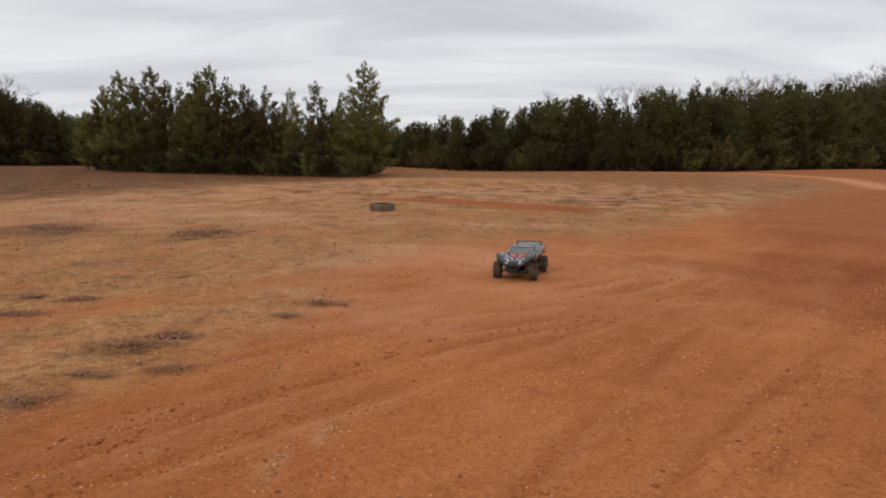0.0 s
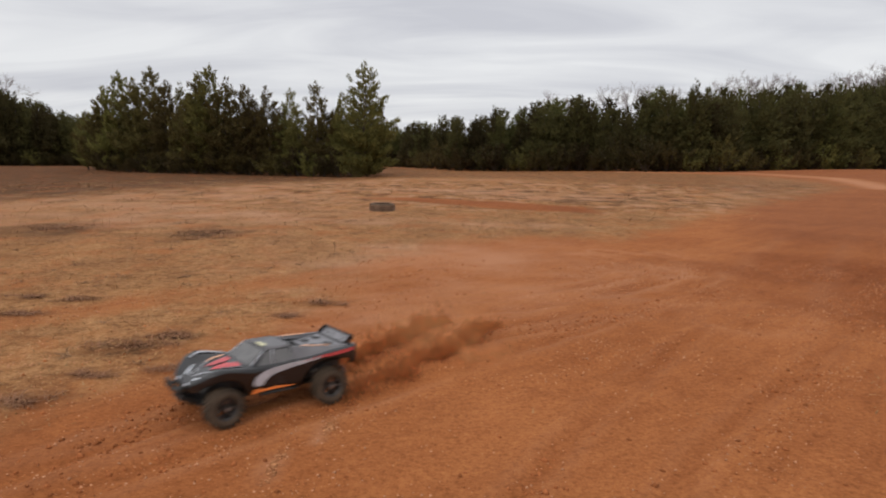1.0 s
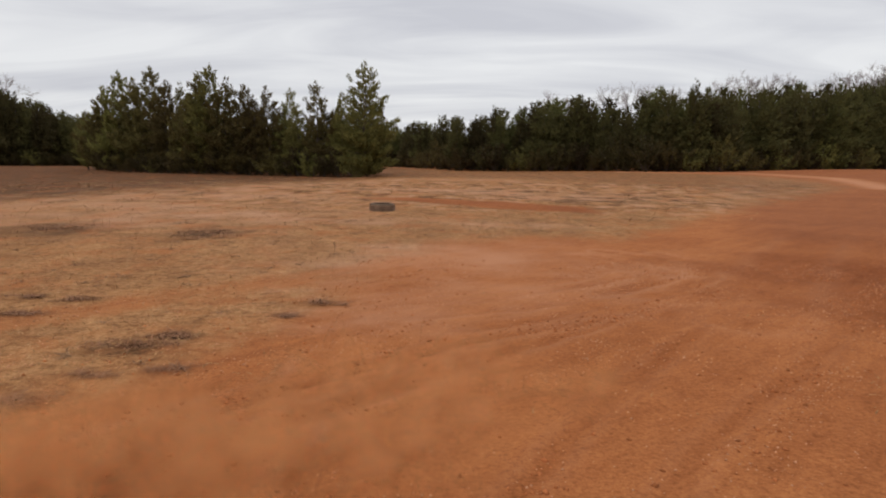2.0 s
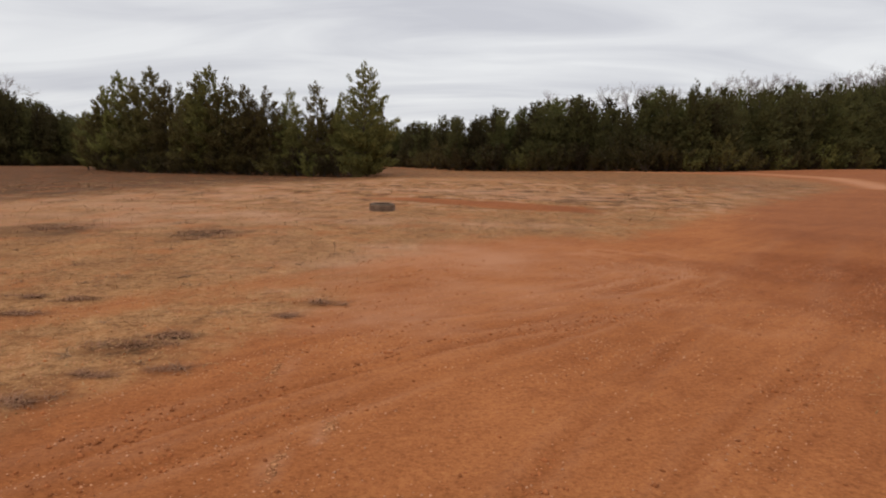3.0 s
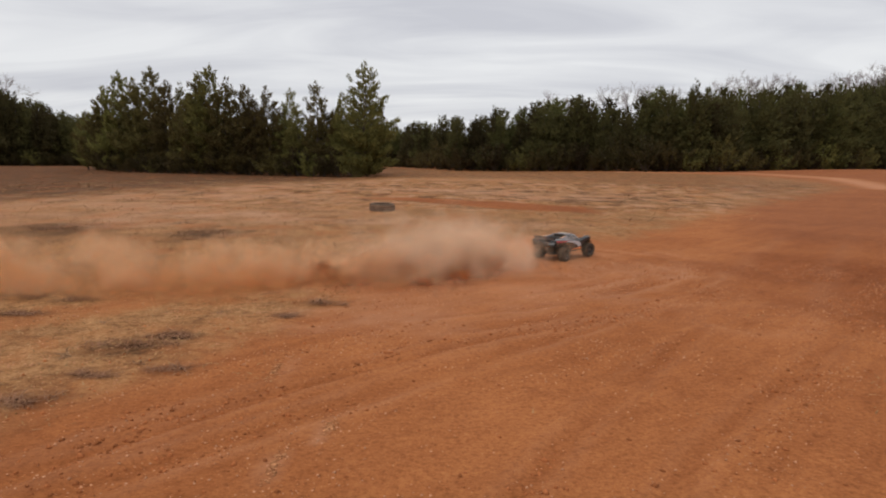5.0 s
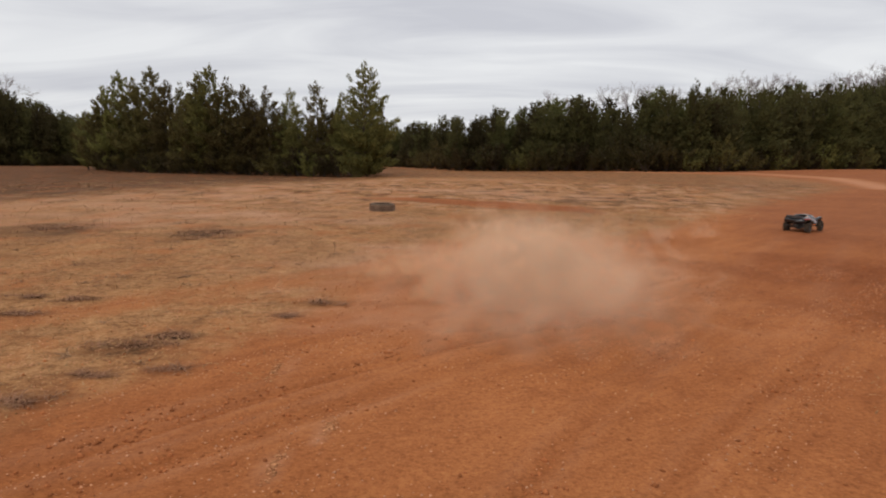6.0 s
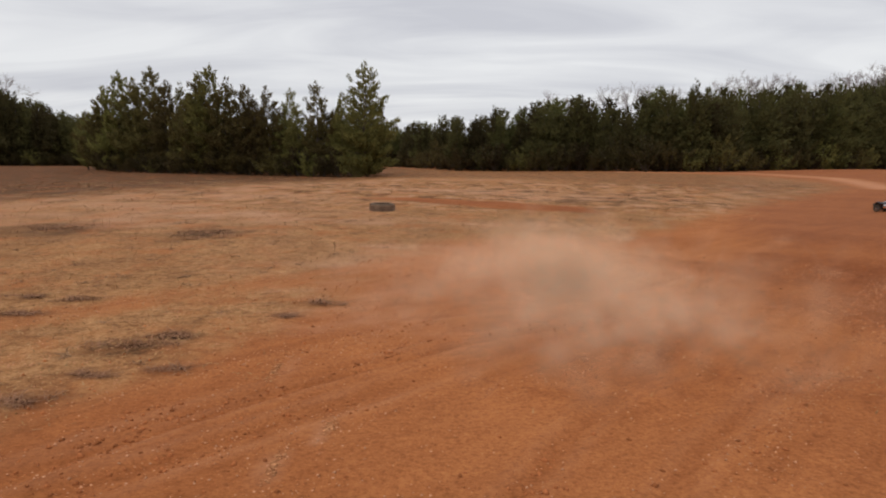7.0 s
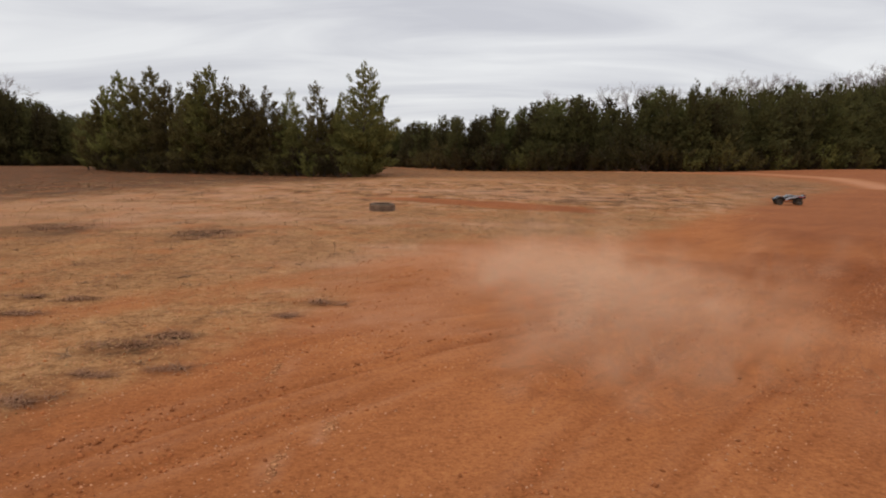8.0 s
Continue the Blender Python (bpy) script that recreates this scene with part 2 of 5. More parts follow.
DUST = dust_material("pale_airborne_dust", (0.86, 0.61, 0.42), 0.115)
HAZE_DUST = dust_material("thin_hanging_dust", (0.84, 0.585, 0.395), 0.047)
TAN_DUST = dust_material("tan_airborne_dust", (0.78, 0.485, 0.275), 0.13)
LOW_DUST = dust_material("tan_low_dust", (0.70, 0.345, 0.142), 0.095)
THROWN_CLAY = dust_material("freshly_thrown_clay", (0.43, 0.152, 0.052), 0.38)
TYRE_RUBBER = shader("dusty_tyre_rubber", (0.066, 0.046, 0.031), 0.9, spec=0.2, vary=0.6, scale=14, bump=0.4, bump_scale=80, distance=0.002)
DARK_RUBBER = shader("dark_weathered_rubber", (0.100, 0.066, 0.044), 0.95, spec=0.2, vary=0.35, scale=7, bump=0.5, bump_scale=40)
OLD_RUBBER = shader("weathered_grey_rubber", (0.175, 0.105, 0.066), 0.9, vary=0.35, scale=7, bump=0.5, bump_scale=40)


# ---- mesh helpers ----


def soup(name, verts, size, material):
    """A mesh of separate small faces: verts in runs of `size` corners."""
    v = np.asarray(verts, dtype=np.float32).reshape(-1, 3)
    n = len(v) // size
    me = bpy.data.meshes.new(name)
    me.vertices.add(len(v))
    me.vertices.foreach_set("co", v.ravel())
    me.loops.add(len(v))
    me.loops.foreach_set("vertex_index", np.arange(len(v), dtype=np.int32))
    me.polygons.add(n)
    me.polygons.foreach_set("loop_start", np.arange(0, len(v), size, dtype=np.int32))
    me.materials.append(material)
    me.update(calc_edges=True)
    return me


def solid(name, verts, tris, material):
    """A mesh from a vertex array and a triangle array."""
    v, f = np.asarray(verts, dtype=np.float32), np.asarray(tris, dtype=np.int32)
    me = bpy.data.meshes.new(name)
    me.vertices.add(len(v))
    me.vertices.foreach_set("co", v.ravel())
    me.loops.add(f.size)
    me.loops.foreach_set("vertex_index", f.ravel())
    me.polygons.add(len(f))
    me.polygons.foreach_set("loop_start", np.arange(0, f.size, 3, dtype=np.int32))
    me.materials.append(material)
    me.update(calc_edges=True)
    return me


def part(name, bm, material, parent, label="", smooth=False, at=None):
    """Links a bmesh as one mesh object under a thing or a part."""
    me = bpy.data.meshes.new(name)
    bm.to_mesh(me)
    bm.free()
    me.materials.append(material)
    if smooth:
        me.polygons.foreach_set("use_smooth", [True] * len(me.polygons))
    ob = new(name, me)
    ob.parent = parent
    if at is not None:
        ob.matrix_basis = at
    return tagged(ob, label)


def tube(bm, points, radii, sides=8, cap=True):
    """A tapering round bar through the points."""
    rings = []
    pts = [Vector(p) for p in points]
    for i, p in enumerate(pts):
        d = (pts[min(i + 1, len(pts) - 1)] - pts[max(i - 1, 0)]).normalized()
        side = d.cross(Vector((0, 0, 1)) if abs(d.z) < 0.9 else Vector((1, 0, 0))).normalized()
        other = d.cross(side)
        r = radii[i] if isinstance(radii, (list, tuple)) else radii
        rings.append([bm.verts.new(p + (side * math.cos(a) + other * math.sin(a)) * r) for a in (2 * math.pi * k / sides for k in range(sides))])
    for a, b in zip(rings, rings[1:]):
        for k in range(sides):
            bm.faces.new((a[k], a[(k + 1) % sides], b[(k + 1) % sides], b[k]))
    if cap:
        bm.faces.new(rings[0][::-1])
        bm.faces.new(rings[-1])


def box(bm, size, m, bevel=0.0):
    made = bmesh.ops.create_cube(bm, size=1.0, matrix=m @ Matrix.Diagonal((*size, 1)))
    if bevel:
        edges = list({e for v in made["verts"] for e in v.link_edges})
        bmesh.ops.bevel(bm, geom=edges, offset=bevel, segments=2, affect="EDGES", profile=0.5)


def lathe(bm, profile, m, sides=40, closed=True):
    """Turns a profile of (radius, y) about the local y axis."""
    rings = []
    for k in range(sides):
        a = 2 * math.pi * k / sides
        rings.append([bm.verts.new(m @ Vector((r * math.cos(a), y, r * math.sin(a)))) for r, y in profile])
    n = len(profile)
    for k in range(sides):
        a, b = rings[k], rings[(k + 1) % sides]
        for j in range(n if closed else n - 1):
            bm.faces.new((a[j], a[(j + 1) % n], b[(j + 1) % n], b[j]))


# ---- the ground: one sheet to the horizon ----
TURF_AREA = [(-2.22, 2.13), (-1.94, 3.2), (-1.82, 3.45), (-1.53, 3.86), (-1.33, 4.46), (-0.94, 5.42), (-0.61, 7.43), (0.14, 9.72),
             (1.43, 10.6), (2.71, 10.3), (4.49, 12.3), (8.77, 18.4), (12.1, 22.7), (16.2, 26.8), (19.1, 30.3), (21.3, 35.0),
             (22.3, 42.0), (22.3, 48.0), (20.0, 52.0), (14.0, 57.0), (2.0, 64.0), (-4.0, 80.0), (-20.0, 120.0), (-150.0, 120.0), (-129.55, -17.27), (-34.55, -8.64), (-7.14, -1.78)]
RED_STRIP = [(-2.69, 20.34), (-1.18, 21.21), (1.96, 19.8), (4.14, 18.0), (3.81, 16.3), (1.53, 17.0), (-0.69, 19.2)]
BROWN_AREA = [(-12.09, 15.11), (-10.88, 19.43), (-9.34, 22.91), (-8.52, 27.81), (-3.5, 40.98), (4.01, 38.5), (10.4, 32.0), (13.0, 25.0),
              (16.5, 27.6), (19.5, 31.2), (21.0, 36.0), (21.8, 43.0), (21.5, 49.0), (18.0, 52.5), (14.0, 58.0), (0.0, 66.0), (-20.0, 120.0), (-150.0, 120.0), (-129.55, 8.64)]
ROAD = [(15.0, 55.0), (19.5, 54.3), (23.4, 52.6), (24.3, 49.0), (24.2, 44.5), (24.0, 40.0), (22.4, 34.6), (20.6, 30.2)]
# worn wheel tracks: way, half width, depth, how dark the groove and how pale its rims are
WHEEL_TRACKS = [([(-0.3, 5.25), (0.69, 5.67), (1.83, 6.52), (2.55, 7.3), (2.82, 8.0), (2.88, 8.93), (2.3, 9.4)], 0.13, 0.014, 0.55, 0.75),
                ([(-0.6, 5.7), (0.6, 6.05), (1.6, 6.8), (2.25, 7.6), (2.4, 8.4), (2.1, 8.9)], 0.11, 0.010, 0.40, 0.60),
                ([(0.2, 4.9), (1.3, 5.55), (2.4, 6.5), (3.1, 7.43), (3.35, 8.4), (3.1, 9.3)], 0.12, 0.012, 0.50, 0.45),
                ([(-2.6, 1.6), (-1.78, 2.45), (-1.35, 3.06), (-0.75, 3.72), (0.06, 4.48), (0.98, 5.1), (1.9, 5.9)], 0.10, 0.016, 0.60, 0.40),
                ([(-1.9, 1.9), (-1.26, 2.57), (-0.55, 3.29), (0.46, 4.37), (1.88, 5.77)], 0.10, 0.014, 0.50, 0.35),
                ([(-2.2, 1.95), (-1.5, 2.78), (-0.92, 3.45), (-0.2, 4.2), (0.8, 5.0)], 0.06, 0.010, 0.45, 0.30),
                ([(0.1, 2.0), (0.49, 2.74), (0.75, 3.2), (1.21, 3.88), (1.96, 4.92), (2.9, 6.1)], 0.07, 0.010, 0.50, 0.20),
                ([(0.7, 2.1), (1.19, 2.83), (1.69, 3.4), (2.47, 4.24), (3.6, 5.5)], 0.07, 0.008, 0.35, 0.15),
                ([(2.6, 5.4), (3.6, 7.0), (4.9, 9.0), (7.0, 12.0), (10.5, 16.6), (15.0, 22.0), (20.0, 29.0)], 0.35, 0.012, 0.35, 0.20)]
TURF_TRACK = [(-4.4, 3.9), (-3.08, 5.06), (-2.41, 5.98), (-1.38, 6.97), (-0.58, 7.81), (0.6, 8.7)]
DARK_PATCHES = [(-6.45, 10.85, 0.85, 0.95), (-3.87, 10.7, 0.48, 0.75), (-2.14, 4.31, 0.24, 0.15), (-1.94, 4.62, 0.2, 0.08), (-1.68, 3.85, 0.14, 0.07), (-2.07, 3.71, 0.1, 0.06), (-1.28, 5.26, 0.14, 0.08), (-1.06, 5.75, 0.16, 0.1),
                (-2.22, 3.27, 0.2, 0.12), (-3.22, 5.71, 0.14, 0.09), (-3.74, 5.71, 0.16, 0.09), (-3.46, 5.08, 0.2, 0.1)]
PALE_PATCHES = [(0.5, 8.6, 2.2, 1.3), (0.9, 6.2, 1.3, 0.6), (2.38, 7.56, 0.55, 0.22), (2.87, 8.03, 0.2, 0.3), (-0.45, 5.3, 0.6, 0.5), (-0.2, 6.4, 0.8, 0.6), (-1.02, 3.80, 0.05, 0.2), (-0.55, 2.98, 0.05, 0.12), (-0.71, 2.59, 0.04, 0.14), (-5.92, 13.66, 3.4, 2.2), (-3.41, 13.47, 2.4, 1.4), (-8.3, 15.3, 3.0, 2.0),
                (4.71, 22.81, 2.4, 1.6), (-5.92, 20.03, 3.0, 1.4), (1.53, 26.03, 4.5, 1.8), (1.43, 12.87, 1.3, 0.6)]


def inside(px, py, poly):
    """Signed distance to a polygon, positive inside."""
    px, py = np.asarray(px, float), np.asarray(py, float)
    best = np.full(px.shape, 1e9)
    odd = np.zeros(px.shape, bool)
    for (ax, ay), (bx, by) in zip(poly, poly[1:] + poly[:1]):
        dx, dy = bx - ax, by - ay
        k = np.clip(((px - ax) * dx + (py - ay) * dy) / (dx * dx + dy * dy), 0, 1)
        best = np.minimum(best, np.hypot(px - ax - k * dx, py - ay - k * dy))
        if ay != by:
            odd ^= ((ay > py) != (by > py)) & (px < (bx - ax) * (py - ay) / (by - ay) + ax)
    return np.where(odd, best, -best)


def off_way(px, py, way):
    """Distance from a way of straight legs."""
    px, py = np.asarray(px, float), np.asarray(py, float)
    best = np.full(px.shape, 1e9)
    for (ax, ay), (bx, by) in zip(way, way[1:]):
        dx, dy = bx - ax, by - ay
        k = np.clip(((px - ax) * dx + (py - ay) * dy) / (dx * dx + dy * dy), 0, 1)
        best = np.minimum(best, np.hypot(px - ax - k * dx, py - ay - k * dy))
    return best


def spots(px, py, patches):
    out = np.zeros(np.shape(px))
    for cx, cy, rx, ry in patches:
        near = (np.abs(px - cx) < 3 * rx) & (np.abs(py - cy) < 3 * ry)
        u, v = (px[near] - cx) / rx, (py[near] - cy) / ry
        wob = np.array([(noise.fractal(Vector((a * 1.6 + cx, b * 1.6, cy)), 0.8, 2.1, 4), noise.fractal(Vector((a * 1.6 + cx, b * 1.6, cy + 9)), 0.8, 2.1, 4)) for a, b in zip(u, v)]).reshape(-1, 2)
        out[near] = np.maximum(out[near], np.exp(-((u + 0.8 * wob[:, 0]) ** 2 + (v + 0.8 * wob[:, 1]) ** 2)))
    return out


def smooth01(v, lo, hi):
    k = np.clip((v - lo) / (hi - lo), 0, 1)
    return k * k * (3 - 2 * k)


def turf(px, py):
    width = 0.45 + 0.035 * np.hypot(px, py)
    g = smooth01(inside(px, py, TURF_AREA) / width, -1.0, 1.6)
    r = smooth01(inside(px, py, RED_STRIP), -0.8, 0.6)
    t = smooth01(off_way(px, py, TURF_TRACK), 0.55, 0.12)
    return g * (1 - 0.92 * r) * (1 - 0.5 * t)


def rise(px, py):
    """Height of the ground: nearly level, with ruts along the driving line."""
    along, across = px * 0.69 + py * 0.72, px * 0.72 - py * 0.69
    clay = 1 - turf(px, py)
    fade = np.clip(1.5 - np.hypot(px, py) / 14, 0, 1)
    wob = across + 0.25 * np.sin(along * 0.35)
    rut = 0.5 * np.sin(wob * 5.2 + 0.6) + 0.35 * np.sin(wob * 9.7 + 1.9 + 0.3 * np.sin(along)) + 0.2 * np.sin(wob * 17.0)
    z = -0.02 * np.clip(px, -9, 13) * smooth01(py, 42, 22)  # the lot falls off gently to one side
    z = z + 0.006 * rut * clay * fade
    for way, wide, deep, _, _ in WHEEL_TRACKS:
        q = off_way(px, py, way) / wide
        z = z + deep * (0.7 * np.exp(-((q - 1.5) / 0.45) ** 2) - np.exp(-(q / 0.9) ** 2))
    z = z + 0.012 * np.sin(px * 0.9 + 0.6 * py) * np.sin(py * 0.7 - 0.4 * px) * fade
    far = np.hypot(px, py)
    z = z + 0.05 * np.sin(px * 0.23 + 1.0) * np.sin(py * 0.19) * smooth01(far, 12, 30)
    z = z + 0.27 * np.exp(-((px - 34.5) / 8.0) ** 2 - ((py - 56) / 6.0) ** 2)  # a low clay bank before the wood
    return z


def lumps(px, py):
    """Small unevenness of the near ground."""
    near = np.clip(1.4 - np.hypot(px, py) / 12, 0, 1)
    return 0.010 * near * np.array([noise.fractal(Vector((a * 3.1, b * 3.1, 0.0)), 0.8, 2.1, 5) if w > 0 else 0.0 for a, b, w in zip(px, py, near)])


def axis(lo, hi, step, low, high, grow):
    mid = list(np.arange(lo, hi + 1e-6, step))
    up, s = [mid[-1]], step
    while up[-1] < high:
        s = min(s * grow, 60)
        up.append(up[-1] + s)
    down, s = [mid[0]], step
    while down[-1] > low:
        s = min(s * grow, 60)
        down.append(down[-1] - s)
    return np.array(down[:0:-1] + mid + up[1:])


def build_ground():
    xs = axis(-4.0, 5.2, 0.06, -1500, 1500, 1.045)
    ys = axis(1.7, 8.8, 0.06, -300, 2500, 1.034)
    gx, gy = np.meshgrid(xs, ys)
    px, py = gx.ravel(), gy.ravel()
    z = rise(px, py) + lumps(px, py)
    idx = np.arange(len(px)).reshape(gx.shape)
    a, b, c, d = idx[:-1, :-1].ravel(), idx[:-1, 1:].ravel(), idx[1:, 1:].ravel(), idx[1:, :-1].ravel()
    tris = np.concatenate([np.stack([a, b, c], 1), np.stack([a, c, d], 1)])
    me = solid("ground", np.stack([px, py, z], 1), tris, CLAY_GROUND)
    me.polygons.foreach_set("use_smooth", [True] * len(me.polygons))
    wob = np.array([noise.fractal(Vector((q * 0.9, r * 0.9, 3.0)), 0.8, 2.1, 4) if abs(q) < 40 and -5 < r < 70 else 0 for q, r in zip(px, py)])
    dark = np.maximum(spots(px + 0.1 * wob, py + 0.1 * wob, DARK_PATCHES) * 1.15, (0.42 + 0.53 * smooth01(px, 2, -12)) * smooth01(inside(px, py, BROWN_AREA) + 2.0 * wob, -2.6, 2.8))
    # broad ragged oval of darker ground on the right of the lot
    right_patch = smooth01(np.hypot((px - 5.3) / 3.2, (py - 7.0) / 3.3) + 0.25 * wob, 1.05, 0.45)
    dark = np.maximum(dark, 0.85 * right_patch)
    dark = np.maximum(dark, 0.7 * smooth01(inside(px, py, RED_STRIP) + 0.4 * wob, -0.6, 0.4))
    dark = np.maximum(dark, 0.9 * smooth01(px - 0.4 * py, 0.0, 2.0) * smooth01(py, 8, 11) * (1 - turf(px, py)))
    edge = np.hypot(px + 1.5, py - 2.5)
    dark = np.maximum(dark, 0.45 * smooth01(edge + 0.2 * wob, 1.1, 0.3))
    laid = np.array([noise.fractal(Vector((q * 1.1, r * 1.3, 2.0)), 0.6, 2.1, 5) if -14 < q < 18 and 11 < r < 34 else 0.0 for q, r in zip(px, py)])
    dark = np.maximum(dark, (0.15 + 0.6 * smooth01(py, 15, 20)) * smooth01(laid, 0.25, 0.42) * smooth01(turf(px, py), 0.3, 0.8))
    road = 0.6 - off_way(px, py, ROAD)
    pale = np.clip(spots(px + 0.15 * wob, py + 0.15 * wob, PALE_PATCHES) * (0.65 + 0.5 * wob), 0, 1)
    pale = np.maximum(pale, 0.15 * smooth01(px - 0.4 * py, 0.0, 2.0) * smooth01(py, 9, 14))
    pale = np.maximum(np.maximum(pale, smooth01(road, -0.7, 0.4)), 0.75 * smooth01(-laid, 0.15, 0.45) * smooth01(turf(px, py), 0.3, 0.8) * smooth01(py, 14, 18))
    dark = np.clip(dark, 0, 1)
    rim = inside(px, py, BROWN_AREA) + 1.5 * wob
    pale = np.maximum(pale, 0.85 * np.exp(-((rim + 1.6) / 1.1) ** 2) * np.clip(0.4 + 1.2 * wob, 0, 1) * smooth01(px, 8, 2))
    dark = dark * (1 - smooth01(road, -0.7, 0.4))
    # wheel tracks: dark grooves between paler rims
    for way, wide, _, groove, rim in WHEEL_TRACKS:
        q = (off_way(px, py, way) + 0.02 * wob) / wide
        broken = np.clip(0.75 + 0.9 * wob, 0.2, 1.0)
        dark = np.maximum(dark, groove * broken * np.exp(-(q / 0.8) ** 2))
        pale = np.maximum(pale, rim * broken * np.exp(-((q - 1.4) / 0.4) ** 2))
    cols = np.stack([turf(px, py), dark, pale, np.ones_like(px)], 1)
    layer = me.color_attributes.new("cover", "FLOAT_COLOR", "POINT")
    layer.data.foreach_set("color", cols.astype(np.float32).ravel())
    return tagged(new("ground", me), "rutted red clay lot with patches of dead tan turf", "ground", kind="structure")


build_ground()


def ground_z(x, y):
    return float(rise(np.array([x]), np.array([y]))[0])

# ---- trees ----
rng = np.random.default_rng(7)


def sticks(segments, sides=5):
    """Tapered round sticks: rows of (start, end, r0, r1) as vertices and triangles."""
    verts, tris = [], []
    for p, q, r0, r1 in segments:
        p, q = np.asarray(p, float), np.asarray(q, float)
        d = (q - p) / (np.linalg.norm(q - p) + 1e-9)
        ref = np.array([0, 0, 1.0]) if abs(d[2]) < 0.9 else np.array([1.0, 0, 0])
        u = np.cross(d, ref)
        u /= np.linalg.norm(u)
        v = np.cross(d, u)
        base = len(verts)
        for k in range(sides):
            a = 2 * math.pi * k / sides
            w = u * math.cos(a) + v * math.sin(a)
            verts.append(p + w * r0)
            verts.append(q + w * r1)
        for k in range(sides):
            a0, a1, b0, b1 = base + 2 * k, base + 2 * k + 1, base + 2 * ((k + 1) % sides), base + 2 * ((k + 1) % sides) + 1
            tris += [(a0, b0, b1), (a0, b1, a1)]
    return verts, tris


def tufts(centres, ways, lengths, blades, width):
    """Plump needle clumps: short blades laid over an upright oval round each shoot, with spikes at its rim."""
    c, w, ln = np.asarray(centres), np.asarray(ways), np.asarray(lengths)
    w = w / np.linalg.norm(w, axis=1, keepdims=True)
    n = len(c) * blades
    c, w, ln = np.repeat(c, blades, 0), np.repeat(w, blades, 0), np.repeat(ln, blades)
    e = rng.normal(0, 1, (n, 3))
    e /= np.linalg.norm(e, axis=1, keepdims=True)
    lift = (e * w).sum(1)
    p = c + (e * 0.40 + w * (0.35 + 0.40 * lift)[:, None]) * ln[:, None]
    face = e + rng.normal(0, 0.35, (n, 3))
    d = w * 0.9 + e * 0.25 + rng.normal(0, 0.4, (n, 3))
    spike = rng.random(n) < 0.25
    d[spike] += e[spike] * 1.2
    d /= np.linalg.norm(d, axis=1, keepdims=True)
    s = np.cross(d, face)
    s /= np.linalg.norm(s, axis=1, keepdims=True) + 1e-9
    size = ln * rng.uniform(0.45, 0.8, n)
    s = s * (width * size * np.where(spike, 0.55, 1.0))[:, None]
    back = d * (0.35 * size)[:, None]
    return np.stack([p - s - back, p + s - back, p + d * (0.65 * size)[:, None]], 1)


def pine(height, spread, bare, density, seed, blades=15, round_top=2.4, branch_sides=4, needles=PINE_GREEN, plump=1.0):
    """A young pine: whorls of rising limbs that end in upright needle clumps, with gaps near the top."""
    r = np.random.default_rng(seed)
    tree = new("pine_tree")
    lean = r.normal(0, 0.02, 2)
    spine = [np.array([lean[0] * z + 0.06 * math.sin(z * 1.1 + seed), lean[1] * z + 0.06 * math.cos(z * 0.9), z]) for z in np.linspace(-0.15, height * 0.93, 10)]
    seg = []
    r0 = 0.012 * height + 0.03
    for i, (p, q) in enumerate(zip(spine, spine[1:])):
        seg.append((p, q, r0 * (1 - i / 9.6), r0 * (1 - (i + 1) / 9.6)))
    cen, way, ln = [], [], []
    z = bare
    lop = r.uniform(0.65, 1.25, 9)
    while z < height * 0.90:
        k = z / height
        reach = spread * max(1 - k ** round_top, 0.04) * min(1.0, 0.6 + 2.0 * k) * r.uniform(0.8, 1.1) + 0.12
        base = np.array([np.interp(z, [s[2] for s in spine], [s[j] for s in spine]) for j in (0, 1)] + [z])
        arms = r.integers(4, 7) if k < 0.55 else r.integers(3, 5)
        turn = r.uniform(0, 6.28)
        for a in range(arms):
            ang = turn + 6.283 * a / arms + r.normal(0, 0.3)
            up = 0.15 + 0.75 * k + r.normal(0, 0.15)
            length = reach * r.uniform(0.5, 1.1) * lop[int((ang % 6.283) / 6.284 * 9)]
            d = np.array([math.cos(ang), math.sin(ang), up])
            d /= np.linalg.norm(d)
            end = base + d * length
            if branch_sides > 3:
                seg.append((base, end, 0.010 + 0.018 * (1 - k), 0.006))
            rise_up = np.array([0, 0, 0.45 + 0.5 * k])
            cen.append(end)
            way.append(d * 0.7 + rise_up)
            ln.append(plump * r.uniform(0.34, 0.50) * (1.05 - 0.3 * k))
            thick = density * max(1.9 - 1.75 * k, 0.3)
            for _ in range(int(thick * length * 3.2 + r.random())):
                t = r.uniform(0.25, 1.0)
                side = np.array([-d[1], d[0], 0]) * r.normal(0, 0.24) * length
                cen.append(base + d * length * t + side + np.array([0, 0, r.uniform(-0.05, 0.15)]))
                way.append(d * 0.6 + side * 0.4 + rise_up + r.normal(0, 0.15, 3))
                ln.append(plump * r.uniform(0.28, 0.44) * (1.05 - 0.3 * k))
        z += r.uniform(0.30, 0.46)
    cen.append(spine[-1])
    way.append(np.array([0, 0, 1.0]))
    ln.append(0.5)
    v, t = sticks(seg, branch_sides)
    trunk = new("trunk", solid("trunk", v, t, BARK))
    crown = new("crown", soup("crown", tufts(cen, way, ln, blades, 0.25), 3, needles))
    trunk.parent = crown.parent = tree
    return tree


